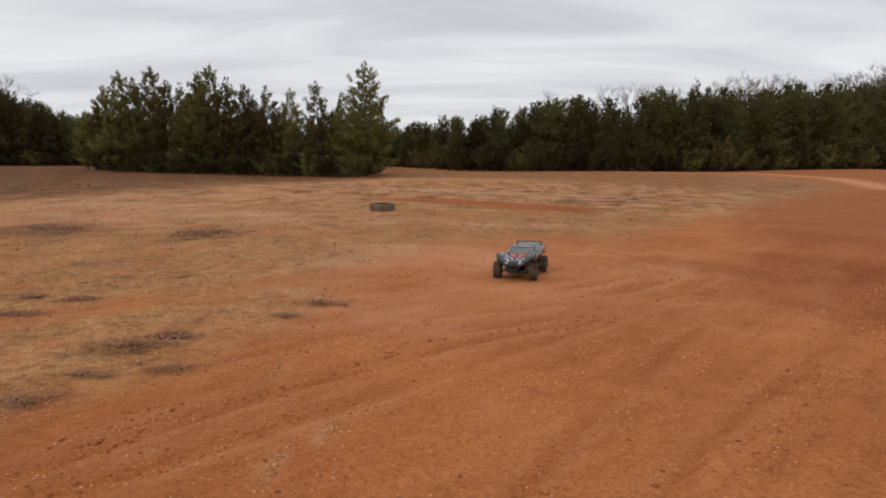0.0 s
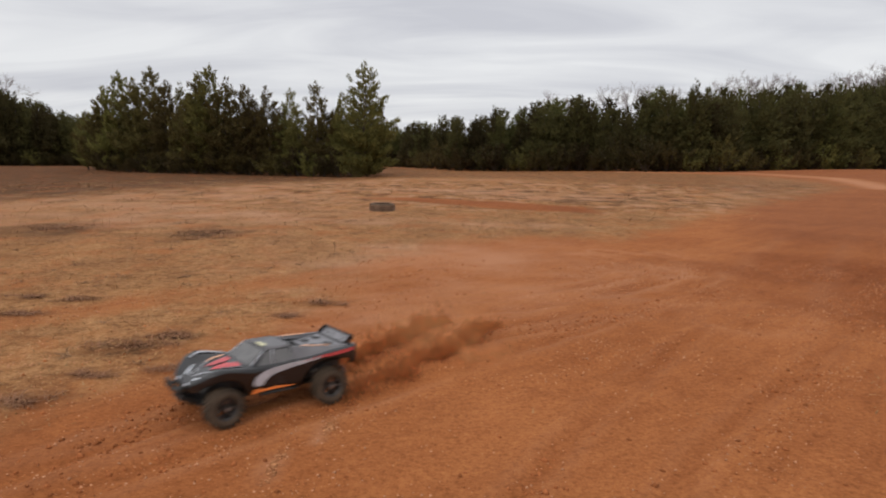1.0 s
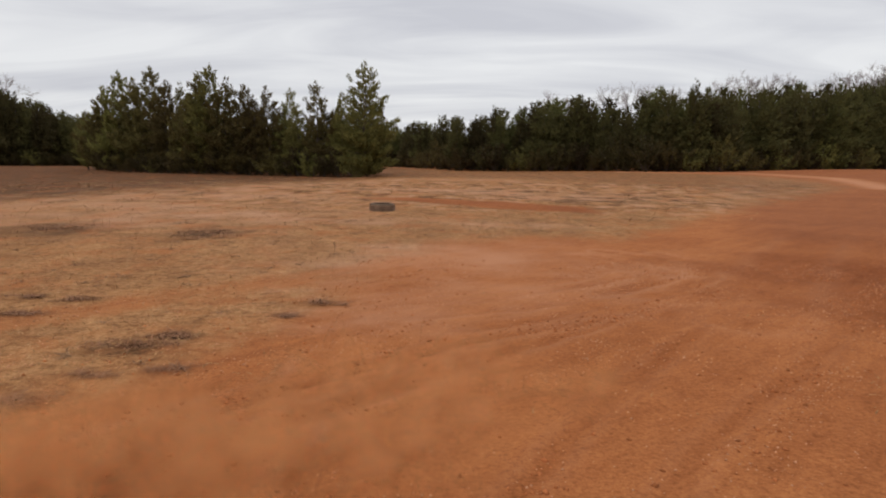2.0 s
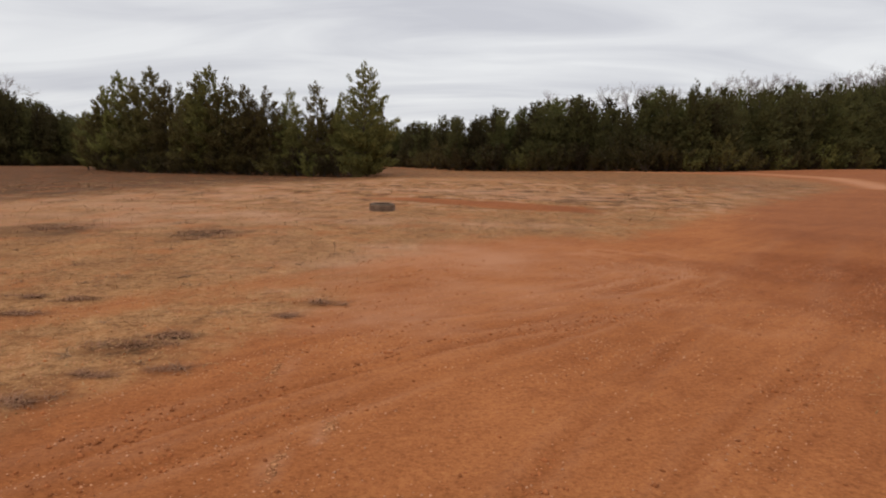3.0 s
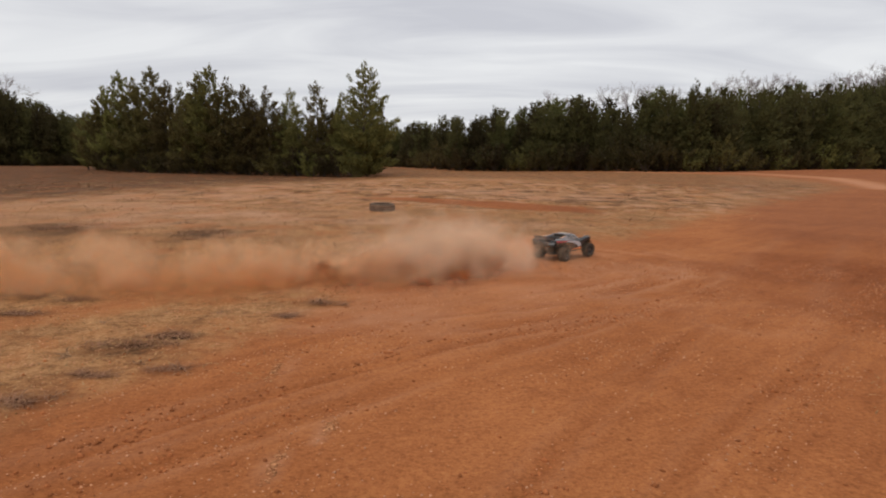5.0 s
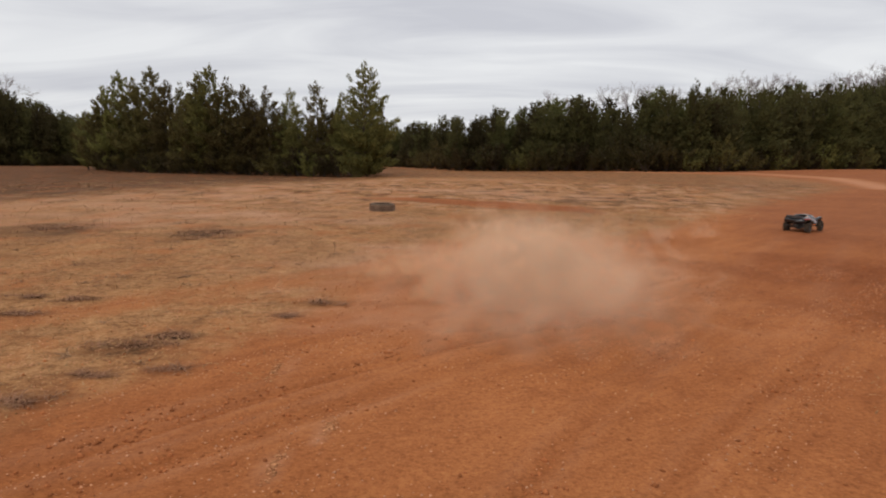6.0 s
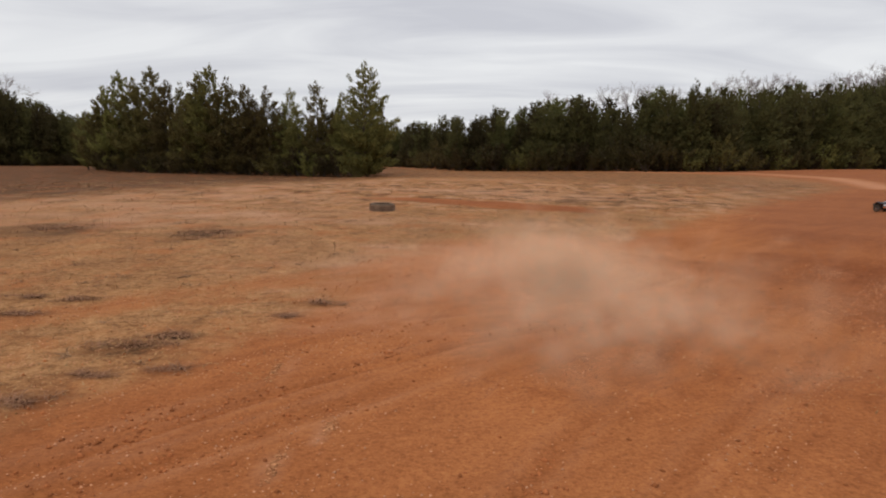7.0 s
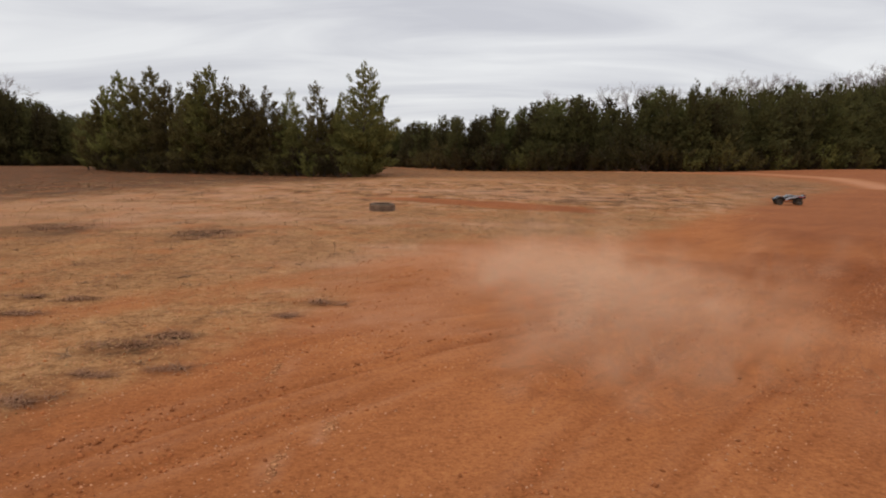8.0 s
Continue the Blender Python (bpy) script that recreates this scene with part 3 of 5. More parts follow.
def bare_tree(height, seed):
    """A leafless broadleaf tree: forks that thin out to a haze of twigs."""
    r = np.random.default_rng(seed)
    tree = new("bare_tree")
    seg = []

    def fork(p, d, length, radius, level):
        q = p + d * length
        seg.append((p, q, radius, radius * 0.62))
        if level == 5:
            return
        for _ in range(3 if level < 4 else 4):
            e = d + r.normal(0, 0.36 + 0.04 * level, 3)
            e[2] += 0.12
            e /= np.linalg.norm(e)
            start = p + d * length * r.uniform(0.55, 1.0)
            fork(start, e, length * r.uniform(0.55, 0.78), max(radius * 0.55, 0.014), level + 1)

    fork(np.array([0, 0, -0.1]), np.array([0.02, 0.01, 1.0]), height * 0.36, 0.022 * height ** 0.8, 0)
    v, t = sticks(seg, 3)
    me = solid("limbs", v, t, GREY_TWIG)
    top = max(q[2] for _, q, _, _ in seg)
    limbs = new("branchwork", me)
    limbs.parent = tree
    return tree, height / top


def shrub(radius, height, seed, leaf, name="scrub_bush"):
    r = np.random.default_rng(seed)
    bush = new(name)
    seg, cen, way, ln = [], [], [], []
    for _ in range(16):
        a, k = r.uniform(0, 6.28), r.uniform(0.2, 1.0)
        end = np.array([math.cos(a) * radius * k, math.sin(a) * radius * k, height * r.uniform(0.5, 1.0) * (1.15 - 0.5 * k)])
        seg.append((np.array([0, 0, -0.05]), end, 0.018, 0.006))
        for _ in range(13):
            t = r.uniform(0.3, 1.05)
            cen.append(end * t + r.normal(0, 0.14 * radius, 3))
            way.append(np.array([math.cos(a) * 0.4, math.sin(a) * 0.4, 0.5]))
            ln.append(r.uniform(0.15, 0.28))
    v, t = sticks(seg, 4)
    stems = new("branchwork", solid("branchwork", v, t, BARK))
    crown = new("crown", soup("crown", tufts(cen, way, ln, 7, 0.3), 3, leaf))
    stems.parent = crown.parent = bush
    return bush


def plant(ob, x, y, s, turn, label, category, group, wide=1.0):
    """Sets one copy of a tree on the ground."""
    m = Matrix.LocRotScale((x, y, ground_z(x, y)), Euler((0, 0, turn)), (s * wide, s * wide, s))
    return tagged(copy_thing(ob, m), label, category, group)


def build_trees():
    r = random.Random(5)
    full = [(pine(8.0, 2.0, 0.5, 1.5, 11, 20, 2.3), 8.0), (pine(8.0, 1.8, 0.4, 1.4, 12, 20, 1.9), 8.0), (pine(7.0, 1.8, 0.3, 1.5, 13, 20, 2.3), 7.0)]
    tall = (pine(8.0, 1.85, 0.25, 1.3, 14, 20, 2.6), 8.0)
    sparse = (pine(7.0, 1.2, 0.8, 0.5, 15, 22, 3.0), 7.0)
    wood = [(pine(8.0, 1.7, 0.3, 0.9, 16, 11, 2.2, 3, WOOD_GREEN, 1.65), 8.0), (pine(8.0, 1.5, 0.3, 0.95, 17, 11, 1.9, 3, WOOD_GREEN, 1.6), 8.0), (pine(8.0, 1.9, 0.3, 0.85, 18, 11, 2.7, 3, WOOD_GREEN, 1.7), 8.0), (pine(8.0, 1.2, 0.3, 1.1, 19, 11, 1.6, 3, WOOD_GREEN, 1.35), 8.0)]
    bushes = [shrub(0.95, 1.5, 21, OLIVE_LEAF), shrub(1.2, 1.9, 22, OLIVE_LEAF), shrub(1.1, 1.4, 23, PINE_GREEN)]
    bare = [bare_tree(10.0, 31), bare_tree(10.0, 32), bare_tree(10.0, 33)]
    protos = [f[0] for f in full + wood] + [tall[0], sparse[0]] + bushes + [b[0] for b in bare]
    near, edge = "pines of the near stand", "pines along the far wood's edge"
    # the near stand: base x, y, height, kind, width
    stand = [(-38.5, 71, 6.3, 0, 1.0), (-36.9, 70.2, 7.2, 1, 1.0), (-33.5, 66, 7.4, 2, 1.1), (-30.4, 61.8, 9.2, 0, 1.0), (-28.4, 60.5, 8.4, 1, 1.05), (-26.4, 59.4, 9.3, 0, 1.05),
             (-24.2, 57.5, 7.8, 2, 1.0), (-21.6, 55.1, 7.4, 1, 1.05), (-19.4, 52.6, 7.5, 2, 1.0), (-18.3, 51.6, 8.3, 0, 1.15), (-16.7, 50.6, 7.3, 1, 1.15),
             (-15.4, 49.8, 6.6, 2, 1.1), (-14.0, 49.2, 5.8, 0, 1.15), (-12.7, 48.2, 6.4, 1, 1.0), (-11.3, 48.4, 6.2, 4, 0.9), (-10.2, 47.0, 4.9, 2, 1.0), (-8.8, 46.8, 6.5, 4, 1.0),
             (-7.7, 46.2, 4.7, 2, 1.0), (-6.9, 45.4, 5.2, 0, 0.9), (-5.2, 44.1, 7.5, 3, 1.12)]
    kinds = full + [tall, sparse]
    for x, y, h, k, wide in stand:
        ob, h0 = kinds[k]
        label = "sparse young pine with open dark green tufts" if k == 4 else "dense young dark green pine with low limbs" if h < 8 else "tall full dark green pine in the near stand"
        plant(ob, x, y, h / h0, r.uniform(0, 6.28), label, "pine tree", near, wide)
    for i in range(24):
        t = i / 23
        x, y = -37 + 31 * t + r.uniform(-0.6, 0.6), 73 - 25.5 * t ** 0.75 + r.uniform(1.5, 4.5)
        ob, h0 = wood[i % 3]
        plant(ob, x, y, r.uniform(4.4, 5.8) / h0, r.uniform(0, 6.28), "dense dark green pine deep in the near stand", "pine tree", near, 1.2)
    for i in range(30):
        t = (i + 0.5) / 30
        x = -37 + 31.5 * t
        y = float(np.interp(x, [-37, -30.4, -18.3, -12.7, -5.4], [69.5, 61, 50.8, 47.4, 43.6])) + r.uniform(-0.5, 0.5)
        b = bushes[i % 3]
        plant(b, x, y, r.uniform(0.7, 1.35), r.uniform(0, 6.28), "low olive-green scrub bush under the pines", "bush", "scrub under the near stand")
    # the wood's edge right of the gap, and the far wood on the other side
    line_x = [-14, -9, -4, 1, 6, 12, 17, 22, 30, 40, 52, 70]
    line_y = [96, 90, 82, 66, 63, 61, 59, 57.5, 62, 67, 71, 76]
    line_h = [6.3, 6.1, 5.5, 5.6, 6.6, 7.0, 7.3, 7.7, 8.0, 8.9, 10.2, 11.8]
    for row, (back, low) in enumerate(((0.0, 0.94), (2.2, 0.98), (5.0, 1.0), (8.5, 0.95))):
        x = -14 + 0.4 * row
        while x < 70:
            y = float(np.interp(x, line_x, line_y)) + back + r.uniform(-0.7, 0.7)
            h = float(np.interp(x, line_x, line_h)) * (1 + 0.013 * back) * low * r.uniform(0.76, 1.03)
            ob, h0 = wood[r.choice((0, 1, 2, 0, 1, 2, 3))]
            plant(ob, x, y, h / h0, r.uniform(0, 6.28), "dark green pine in the far wood's edge", "pine tree", edge, 1.15)
            x += r.uniform(1.5, 2.4) if x < 45 else r.uniform(2.0, 3.2)
    for x, y, h in ((21.6, 57.0, 7.9), (22.9, 58.0, 7.3), (38.6, 64.5, 8.9), (4.9, 63.5, 6.3), (13.8, 61, 6.6), (8.5, 62.5, 6.2)):
        plant(wood[3][0], x, y, h / 8.0, r.uniform(0, 6.28), "pine that stands above the wood's edge", "pine tree", edge, 0.85)
    x = -13.0
    while x < 74:
        y = float(np.interp(x, line_x, line_y)) - 1.2 + r.uniform(-0.5, 0.4)
        plant(bushes[r.randrange(3)], x, y, r.uniform(0.8, 1.9), r.uniform(0, 6.28), "olive-green scrub bush along the wood's edge", "bush", "scrub along the far wood")
        x += r.uniform(0.8, 1.4)
    # the wood beyond the field on the other side
    for row in range(4):
        x = -100.0 + row
        while x < -44:
            y = 100 + 0.10 * (x + 60) + 2.6 * row + r.uniform(-0.8, 0.8)
            h = float(np.interp(x, [-100, -72, -66, -62, -55, -50, -44], [14.0, 12.9, 11.3, 9.2, 7.1, 6.8, 6.0])) * r.uniform(0.88, 1.03)
            ob, h0 = wood[r.randrange(4)]
            plant(ob, x, y, h / h0, r.uniform(0, 6.28), "dark green pine in the wood beyond the field", "pine tree", "pines beyond the field", 1.1)
            x += r.uniform(1.3, 2.2) if x > -75 else 3.0
    x = -98.0
    while x < -40:
        plant(bushes[r.randrange(3)], x, 98.6 + 0.10 * (x + 60) + r.uniform(-0.6, 0.6), r.uniform(0.9, 1.7), r.uniform(0, 6.28), "dull green scrub bush along the far field's edge", "bush", "scrub beyond the field")
        x += r.uniform(1.0, 1.7)
    # leafless trees that rise behind the pines: x, y, height
    for i, (x, y, h) in enumerate(((12.5, 74, 8.2), (14.6, 75, 7.6), (22.0, 76, 9.3), (24.5, 76, 9.0), (26.5, 75, 8.6), (33.5, 76, 10.4), (35.2, 76, 9.8), (37.5, 77, 10.2), (40.5, 78, 9.6),
                                   (43.5, 79, 9.6), (48.0, 80, 10.8), (50.5, 80, 11.5), (53.0, 81, 11.4), (55.0, 81, 12.6), (57.5, 82, 13.0), (59.5, 82, 12.6), (-71.5, 104, 13.6), (-75, 104, 14.2))):
        ob, fit = bare[i % 3]
        plant(ob, x, y, h / 9.3 * fit, r.uniform(0, 6.28), "leafless grey-brown tree behind the pines", "tree", "leafless trees", 1.0)
    for ob in protos:
        for o in (*ob.children_recursive, ob):
            bpy.data.objects.remove(o)


build_trees()

# ---- the tyre that marks the track ----


def build_track_tyre():
    tyre = new("track_tyre")
    lying = pose(0, 0, 0.10, 90, 0, 0)
    bm = bmesh.new()
    profile = [(0.205, -0.085), (0.215, -0.098), (0.25, -0.105), (0.295, -0.103), (0.318, -0.088), (0.325, -0.05), (0.327, 0.0), (0.325, 0.05), (0.318, 0.088), (0.295, 0.103), (0.25, 0.105),
               (0.215, 0.098), (0.205, 0.085), (0.22, 0.075), (0.285, 0.06), (0.30, 0.0), (0.285, -0.06), (0.22, -0.075)]
    lathe(bm, profile, lying, 48)
    bmesh.ops.recalc_face_normals(bm, faces=bm.faces)
    part("carcass", bm, DARK_RUBBER, tyre, smooth=True)
    bm = bmesh.new()
    for k in range(44):
        a = 2 * math.pi * k / 44
        for z, off in ((-0.055, 0), (0.0, 0.5), (0.055, 0)):
            b = a + off * 2 * math.pi / 44
            box(bm, (0.012, 0.032, 0.042), pose(0.327 * math.cos(b), 0.327 * math.sin(b), 0.10 + z, 0, 0, math.degrees(b)))
    part("tread", bm, OLD_RUBBER, tyre)
    tyre.matrix_basis = pose(-1.48, 15.79, ground_z(-1.48, 15.79) - 0.012, 2, 1.0, 20) @ Matrix.Scale(0.93, 4)
    tagged(tyre, "weathered grey car tyre lying flat on the turf", "tyre")


build_track_tyre()

# ---- loose cover: straw, stems, pebbles ----


def blades(points, height, width, lean, r):
    """Bent grass blades, two faces each."""
    n = len(points)
    a = r.uniform(0, 6.28, n)
    h = height * r.uniform(0.5, 1.4, n)
    d = np.stack([np.cos(a), np.sin(a), np.zeros(n)], 1)
    s = np.stack([-np.sin(a), np.cos(a), np.zeros(n)], 1) * (width * r.uniform(0.6, 1.3, n))[:, None]
    k = lean * r.uniform(0.3, 1.6, n)
    up = np.array([0, 0, 1.0])
    mid = points + up * (h * 0.6)[:, None] + d * (h * k * 0.4)[:, None]
    tip = points + up * (h * 0.8)[:, None] + d * (h * k * 1.2)[:, None]
    q1 = np.stack([points - s, points + s, mid + s * 0.7, mid - s * 0.7], 1)
    q2 = np.stack([mid - s * 0.7, mid + s * 0.7, tip + s * 0.1, tip - s * 0.1], 1)
    return np.concatenate([q1, q2], 1)


def scatter(r, n, x0, x1, y0, y1, keep):
    px, py = r.uniform(x0, x1, n), r.uniform(y0, y1, n)
    ok = r.uniform(0, 1, n) < keep(px, py)
    px, py = px[ok], py[ok]
    return np.stack([px, py, rise(px, py) + lumps(px, py) - 0.004], 1)


def patchy(px, py, scale):
    return np.array([noise.noise(Vector((a * scale, b * scale, 7.0))) for a, b in zip(px, py)])


def stones(r, pts, lo, hi):
    """Small uneven stones: a bent octahedron each."""
    corner = np.array([(1, 0, 0), (-1, 0, 0), (0, 1, 0), (0, -1, 0), (0, 0, 0.8), (0, 0, -0.5)], float)
    face = np.array([(0, 2, 4), (2, 1, 4), (1, 3, 4), (3, 0, 4), (2, 0, 5), (1, 2, 5), (3, 1, 5), (0, 3, 5)])
    n = len(pts)
    size = lo * (hi / lo) ** (r.uniform(0, 1, n) ** 1.7)
    a = r.uniform(0, 6.28, n)
    v = corner[None] * r.uniform(0.6, 1.3, (n, 6, 1)) * size[:, None, None]
    x = v[..., 0] * np.cos(a)[:, None] - v[..., 1] * np.sin(a)[:, None]
    y = v[..., 0] * np.sin(a)[:, None] + v[..., 1] * np.cos(a)[:, None]
    v = np.stack([x, y, v[..., 2]], 2) + pts[:, None, :] + np.array([0, 0, 0.004])
    f = face[None] + (np.arange(n) * 6)[:, None, None]
    return v.reshape(-1, 3), f.reshape(-1, 3)


def build_loose_cover():
    r = np.random.default_rng(41)
    edge = lambda px, py: np.clip(turf(px, py) * 1.3 - 0.25 + 0.9 * patchy(px, py, 1.3), 0, 1)
    pts = scatter(r, 60000, -9, 5.5, 2.2, 16, edge)
    ob = new("dry_turf", soup("dry_turf", blades(pts, 0.016, 0.0045, 2.2, r), 4, STRAW))
    tagged(ob, "short flattened straw-coloured dead turf on clay", "dry grass", kind="stuff")
    pts = scatter(r, 60000, -18, 20, 14, 34, lambda px, py: np.clip(turf(px, py) * (0.25 + 1.2 * patchy(px, py, 0.7)), 0, 1))
    ob = new("field_turf", soup("field_turf", blades(pts, 0.026, 0.012, 2.8, r), 4, STRAW))
    tagged(ob, "pale dead turf across the middle of the field", "dry grass", kind="stuff")
    pts = scatter(r, 60000, -75, 40, 16, 92, lambda px, py: smooth01(inside(px, py, BROWN_AREA), 0, 3) * np.clip(0.45 + patchy(px, py, 0.35), 0, 1))
    ob = new("tall_brown_grass", soup("tall_brown_grass", blades(pts, 0.034, 0.024, 3.0, r), 4, BROWN_GRASS))
    tagged(ob, "withered brown grass in front of the woods", "dry grass", kind="stuff")
    mid = scatter(r, 700, -7, 3, 3.0, 14, lambda px, py: smooth01(turf(px, py), 0.4, 0.8) * (0.15 + 0.05 * py))
    pts = np.repeat(mid, 14, 0)
    pts[:, :2] += r.normal(0, 1, (len(pts), 2)) * np.array([0.05, 0.025]) * np.repeat(r.uniform(0.3, 1.5, len(mid)), 14)[:, None]
    ob = new("turf_tussocks", soup("turf_tussocks", blades(pts, 0.014, 0.009, 4.5, r), 4, DARK_WEED))
    tagged(ob, "scattered small brown tussocks in the dead turf", "dead weeds", kind="stuff")
    for kind, label, amount, coat in (("straw_tussocks", "low pale straw tussocks across the field", 2600, STRAW), ("brown_tussocks", "low dark withered tussocks across the field", 900, DARK_WEED)):
        mid = scatter(r, amount * 3, -22, 22, 12, 44, lambda px, py: 0.5 * smooth01(turf(px, py), 0.4, 0.8) * smooth01(patchy(px, py, 0.5), -0.2, 0.5))
        pts = np.repeat(mid, 9, 0)
        pts[:, :2] += r.normal(0, 1, (len(pts), 2)) * np.array([0.11, 0.06]) * np.repeat(r.uniform(0.3, 1.5, len(mid)), 9)[:, None]
        tagged(new(kind, soup(kind, blades(pts, 0.015, 0.020, 5.5, r), 4, coat)), label, "dry grass", kind="stuff")
    strewn = lambda px, py: np.array([noise.fractal(Vector(((a * 0.69 + b * 0.72) * 0.5, (a * 0.72 - b * 0.69) * 2.6, 4.0)), 0.9, 2.1, 4) for a, b in zip(px, py)])
    clay = lambda px, py: np.clip(1.1 - turf(px, py), 0, 1) * np.clip(0.20 + 0.9 * strewn(px, py), 0.05, 1)
    # the broken crust in the middle of the field: dark ragged sods with straw between
    mid = np.stack([r.normal(5.3, 1.0, 26), r.normal(21.6, 1.4, 26)], 1)
    mid = np.concatenate([mid, np.stack([r.uniform(-1, 9, 30), r.uniform(20, 27, 30)], 1)])
    pts = np.repeat(mid, 46, 0)
    pts += r.normal(0, 1, pts.shape) * np.array([0.22, 0.07]) * np.repeat(r.uniform(0.4, 1.3, len(mid)), 46)[:, None]
    pts = np.stack([pts[:, 0], pts[:, 1], rise(pts[:, 0], pts[:, 1]) - 0.004], 1)
    tagged(new("ragged_sods", soup("ragged_sods", blades(pts, 0.022, 0.024, 5.0, r), 4, DARK_WEED)), "ragged dark sods of dead grass on the pale turf", "dry grass", kind="stuff")
    v, f = stones(r, scatter(r, 42000, -3.2, 5, 2.0, 8.5, clay), 0.0035, 0.010)
    tagged(new("pebbles", solid("pebbles", v, f, PEBBLE)), "pale pinkish quartz pebbles strewn on the clay", "pebbles", kind="stuff")
    def along_tracks(px, py):
        near = np.zeros(len(px))
        for way, wide, _, groove, _ in WHEEL_TRACKS[3:8]:
            near = np.maximum(near, groove * np.exp(-(off_way(px, py, way) / (1.6 * wide)) ** 2))
        return np.clip(0.3 * clay(px, py) + near * smooth01(strewn(px, py), -0.4, 0.5), 0, 1)

    v, f = stones(r, scatter(r, 46000, -3.2, 6, 2.0, 8.5, along_tracks), 0.0055, 0.019)
    tagged(new("clay_clods", solid("clay_clods", v, f, CLOD)), "crumbled dark red clay clods along the ruts", "clods", kind="stuff")
    v, f = stones(r, scatter(r, 14000, -4.5, 1, 2.6, 9, lambda px, py: turf(px, py) * np.clip(0.3 + patchy(px, py, 1.4), 0, 1)), 0.003, 0.010)
    tagged(new("turf_gravel", solid("turf_gravel", v, f, PEBBLE)), "pale gravel between the dead turf", "gravel", kind="stuff")

    # crusts of dried pale clay, broken up underfoot
    for cx, cy, rx, ry in ((-1.03, 3.84, 0.022, 0.14), (-0.55, 2.99, 0.022, 0.07), (-0.71, 2.60, 0.018, 0.10)):
        n = 90
        px, py = cx + rx * r.normal(0, 0.8, n), cy + ry * r.normal(0, 0.8, n)
        v, f = stones(r, np.stack([px, py, rise(px, py) + lumps(px, py) - 0.004], 1), 0.004, 0.013)
        flat_z = rise(v[:, 0], v[:, 1]) + lumps(v[:, 0], v[:, 1])
        v[:, 2] = flat_z + 0.003 + 0.15 * (v[:, 2] - flat_z)
        tagged(new("clay_crust", solid("clay_crust", v, f, CRUST)), "broken crust of pale dried clay", "clay crumbs", kind="stuff")


build_loose_cover()


def build_dead_clumps():
    """Flattened dark weed clumps that stand out on the turf."""
    r = np.random.default_rng(52)
    for cx, cy, rx, ry in DARK_PATCHES:
        n = int(130 + 1500 * min(rx * ry, 0.25))
        knots = r.normal(0, 0.5, (5, 2))
        off = np.clip(knots[r.integers(0, 5, n)] + r.normal(0, 0.24, (n, 2)), -1.3, 1.3) * np.array([rx, ry])
        size = 0.026 if cy < 8 else 0.034
        pts = np.stack([off[:, 0], off[:, 1], np.array([ground_z(cx + a, cy + b) for a, b in off]) - ground_z(cx, cy) - 0.004], 1)
        q = blades(pts, size, size * 0.13, 2.8, r)
        ob = new("dead_weed_clump", soup("dead_weed_clump", q, 4, DEAD_STEM))
        ob.location = (cx, cy, ground_z(cx, cy))
        label = "broad low clump of dark withered weeds" if rx > 0.5 else "small flattened clump of grey-brown dead weeds"
        tagged(ob, label, "dead weeds", "dead weed clumps")


build_dead_clumps()


def build_dead_stalk():
    """A lone dry weed stalk that stands up from the turf."""
    x, y = -1.50, 8.9
    bm = bmesh.new()
    tube(bm, [(0, 0, -0.02), (0.004, 0.0, 0.06), (-0.002, 0.004, 0.11), (0.004, 0.0, 0.15)], [0.004, 0.0035, 0.003, 0.002], 5)
    tube(bm, [(0.003, 0, 0.07), (0.025, 0.01, 0.11)], [0.003, 0.002], 4)
    tube(bm, [(0.0, 0, 0.09), (-0.020, 0.0, 0.13)], [0.003, 0.002], 4)
    me = bpy.data.meshes.new("dry_stalk")
    bm.to_mesh(me)
    bm.free()
    me.materials.append(DEAD_STEM)
    ob = new("dry_stalk", me)
    ob.location = (x, y, ground_z(x, y))
    tagged(ob, "thin upright dry weed stalk on the turf", "dead weeds")


build_dead_stalk()

# ---- the radio-controlled truck ----
AXLE, TRACK, WHEEL_R = 0.2855, 0.20, 0.095
BODY_BLACK = shader("dusty_black_body_paint", (0.014, 0.012, 0.012), 0.24, vary=0.5, scale=9, bump=0.05, bump_scale=120, distance=0.001, spec=0.4, coat=0.25)
ROOF_GREY = shader("gunmetal_body_paint", (0.115, 0.108, 0.112), 0.34, vary=0.3, scale=9, bump=0.05, distance=0.001, spec=0.4)
SILVER = shader("silver_body_paint", (0.44, 0.44, 0.47), 0.42, vary=0.2, scale=14, bump=0)
DECK_GREY = shader("worn_silver_deck_paint", (0.19, 0.185, 0.195), 0.45, vary=0.3, scale=14, bump=0)
RED = shader("red_flash_paint", (0.48, 0.065, 0.070), 0.45, vary=0.25, scale=14, bump=0)
ORANGE = shader("orange_flash_paint", (0.78, 0.22, 0.05), 0.45, vary=0.2, scale=14, bump=0)
PEACH = shader("faded_orange_paint", (0.75, 0.38, 0.22), 0.5, vary=0.15, scale=14, bump=0)
YELLOW = shader("pale_yellow_sticker", (0.74, 0.70, 0.42), 0.5, vary=0.12, scale=20, bump=0)
TINT = shader("smoked_window_film", (0.085, 0.080, 0.078), 0.16, vary=0.35, scale=10, bump=0, spec=0.7)
PLASTIC = shader("black_moulded_plastic", (0.022, 0.021, 0.020), 0.6, vary=0.4, scale=20, bump=0.2, bump_scale=90, distance=0.001)
STEEL = shader("dusty_steel", (0.42, 0.38, 0.34), 0.4, metal=0.9, vary=0.2, scale=30, bump=0)
RIM = shader("dark_cast_rim", (0.030, 0.024, 0.021), 0.55, vary=0.4, scale=24, bump=0)
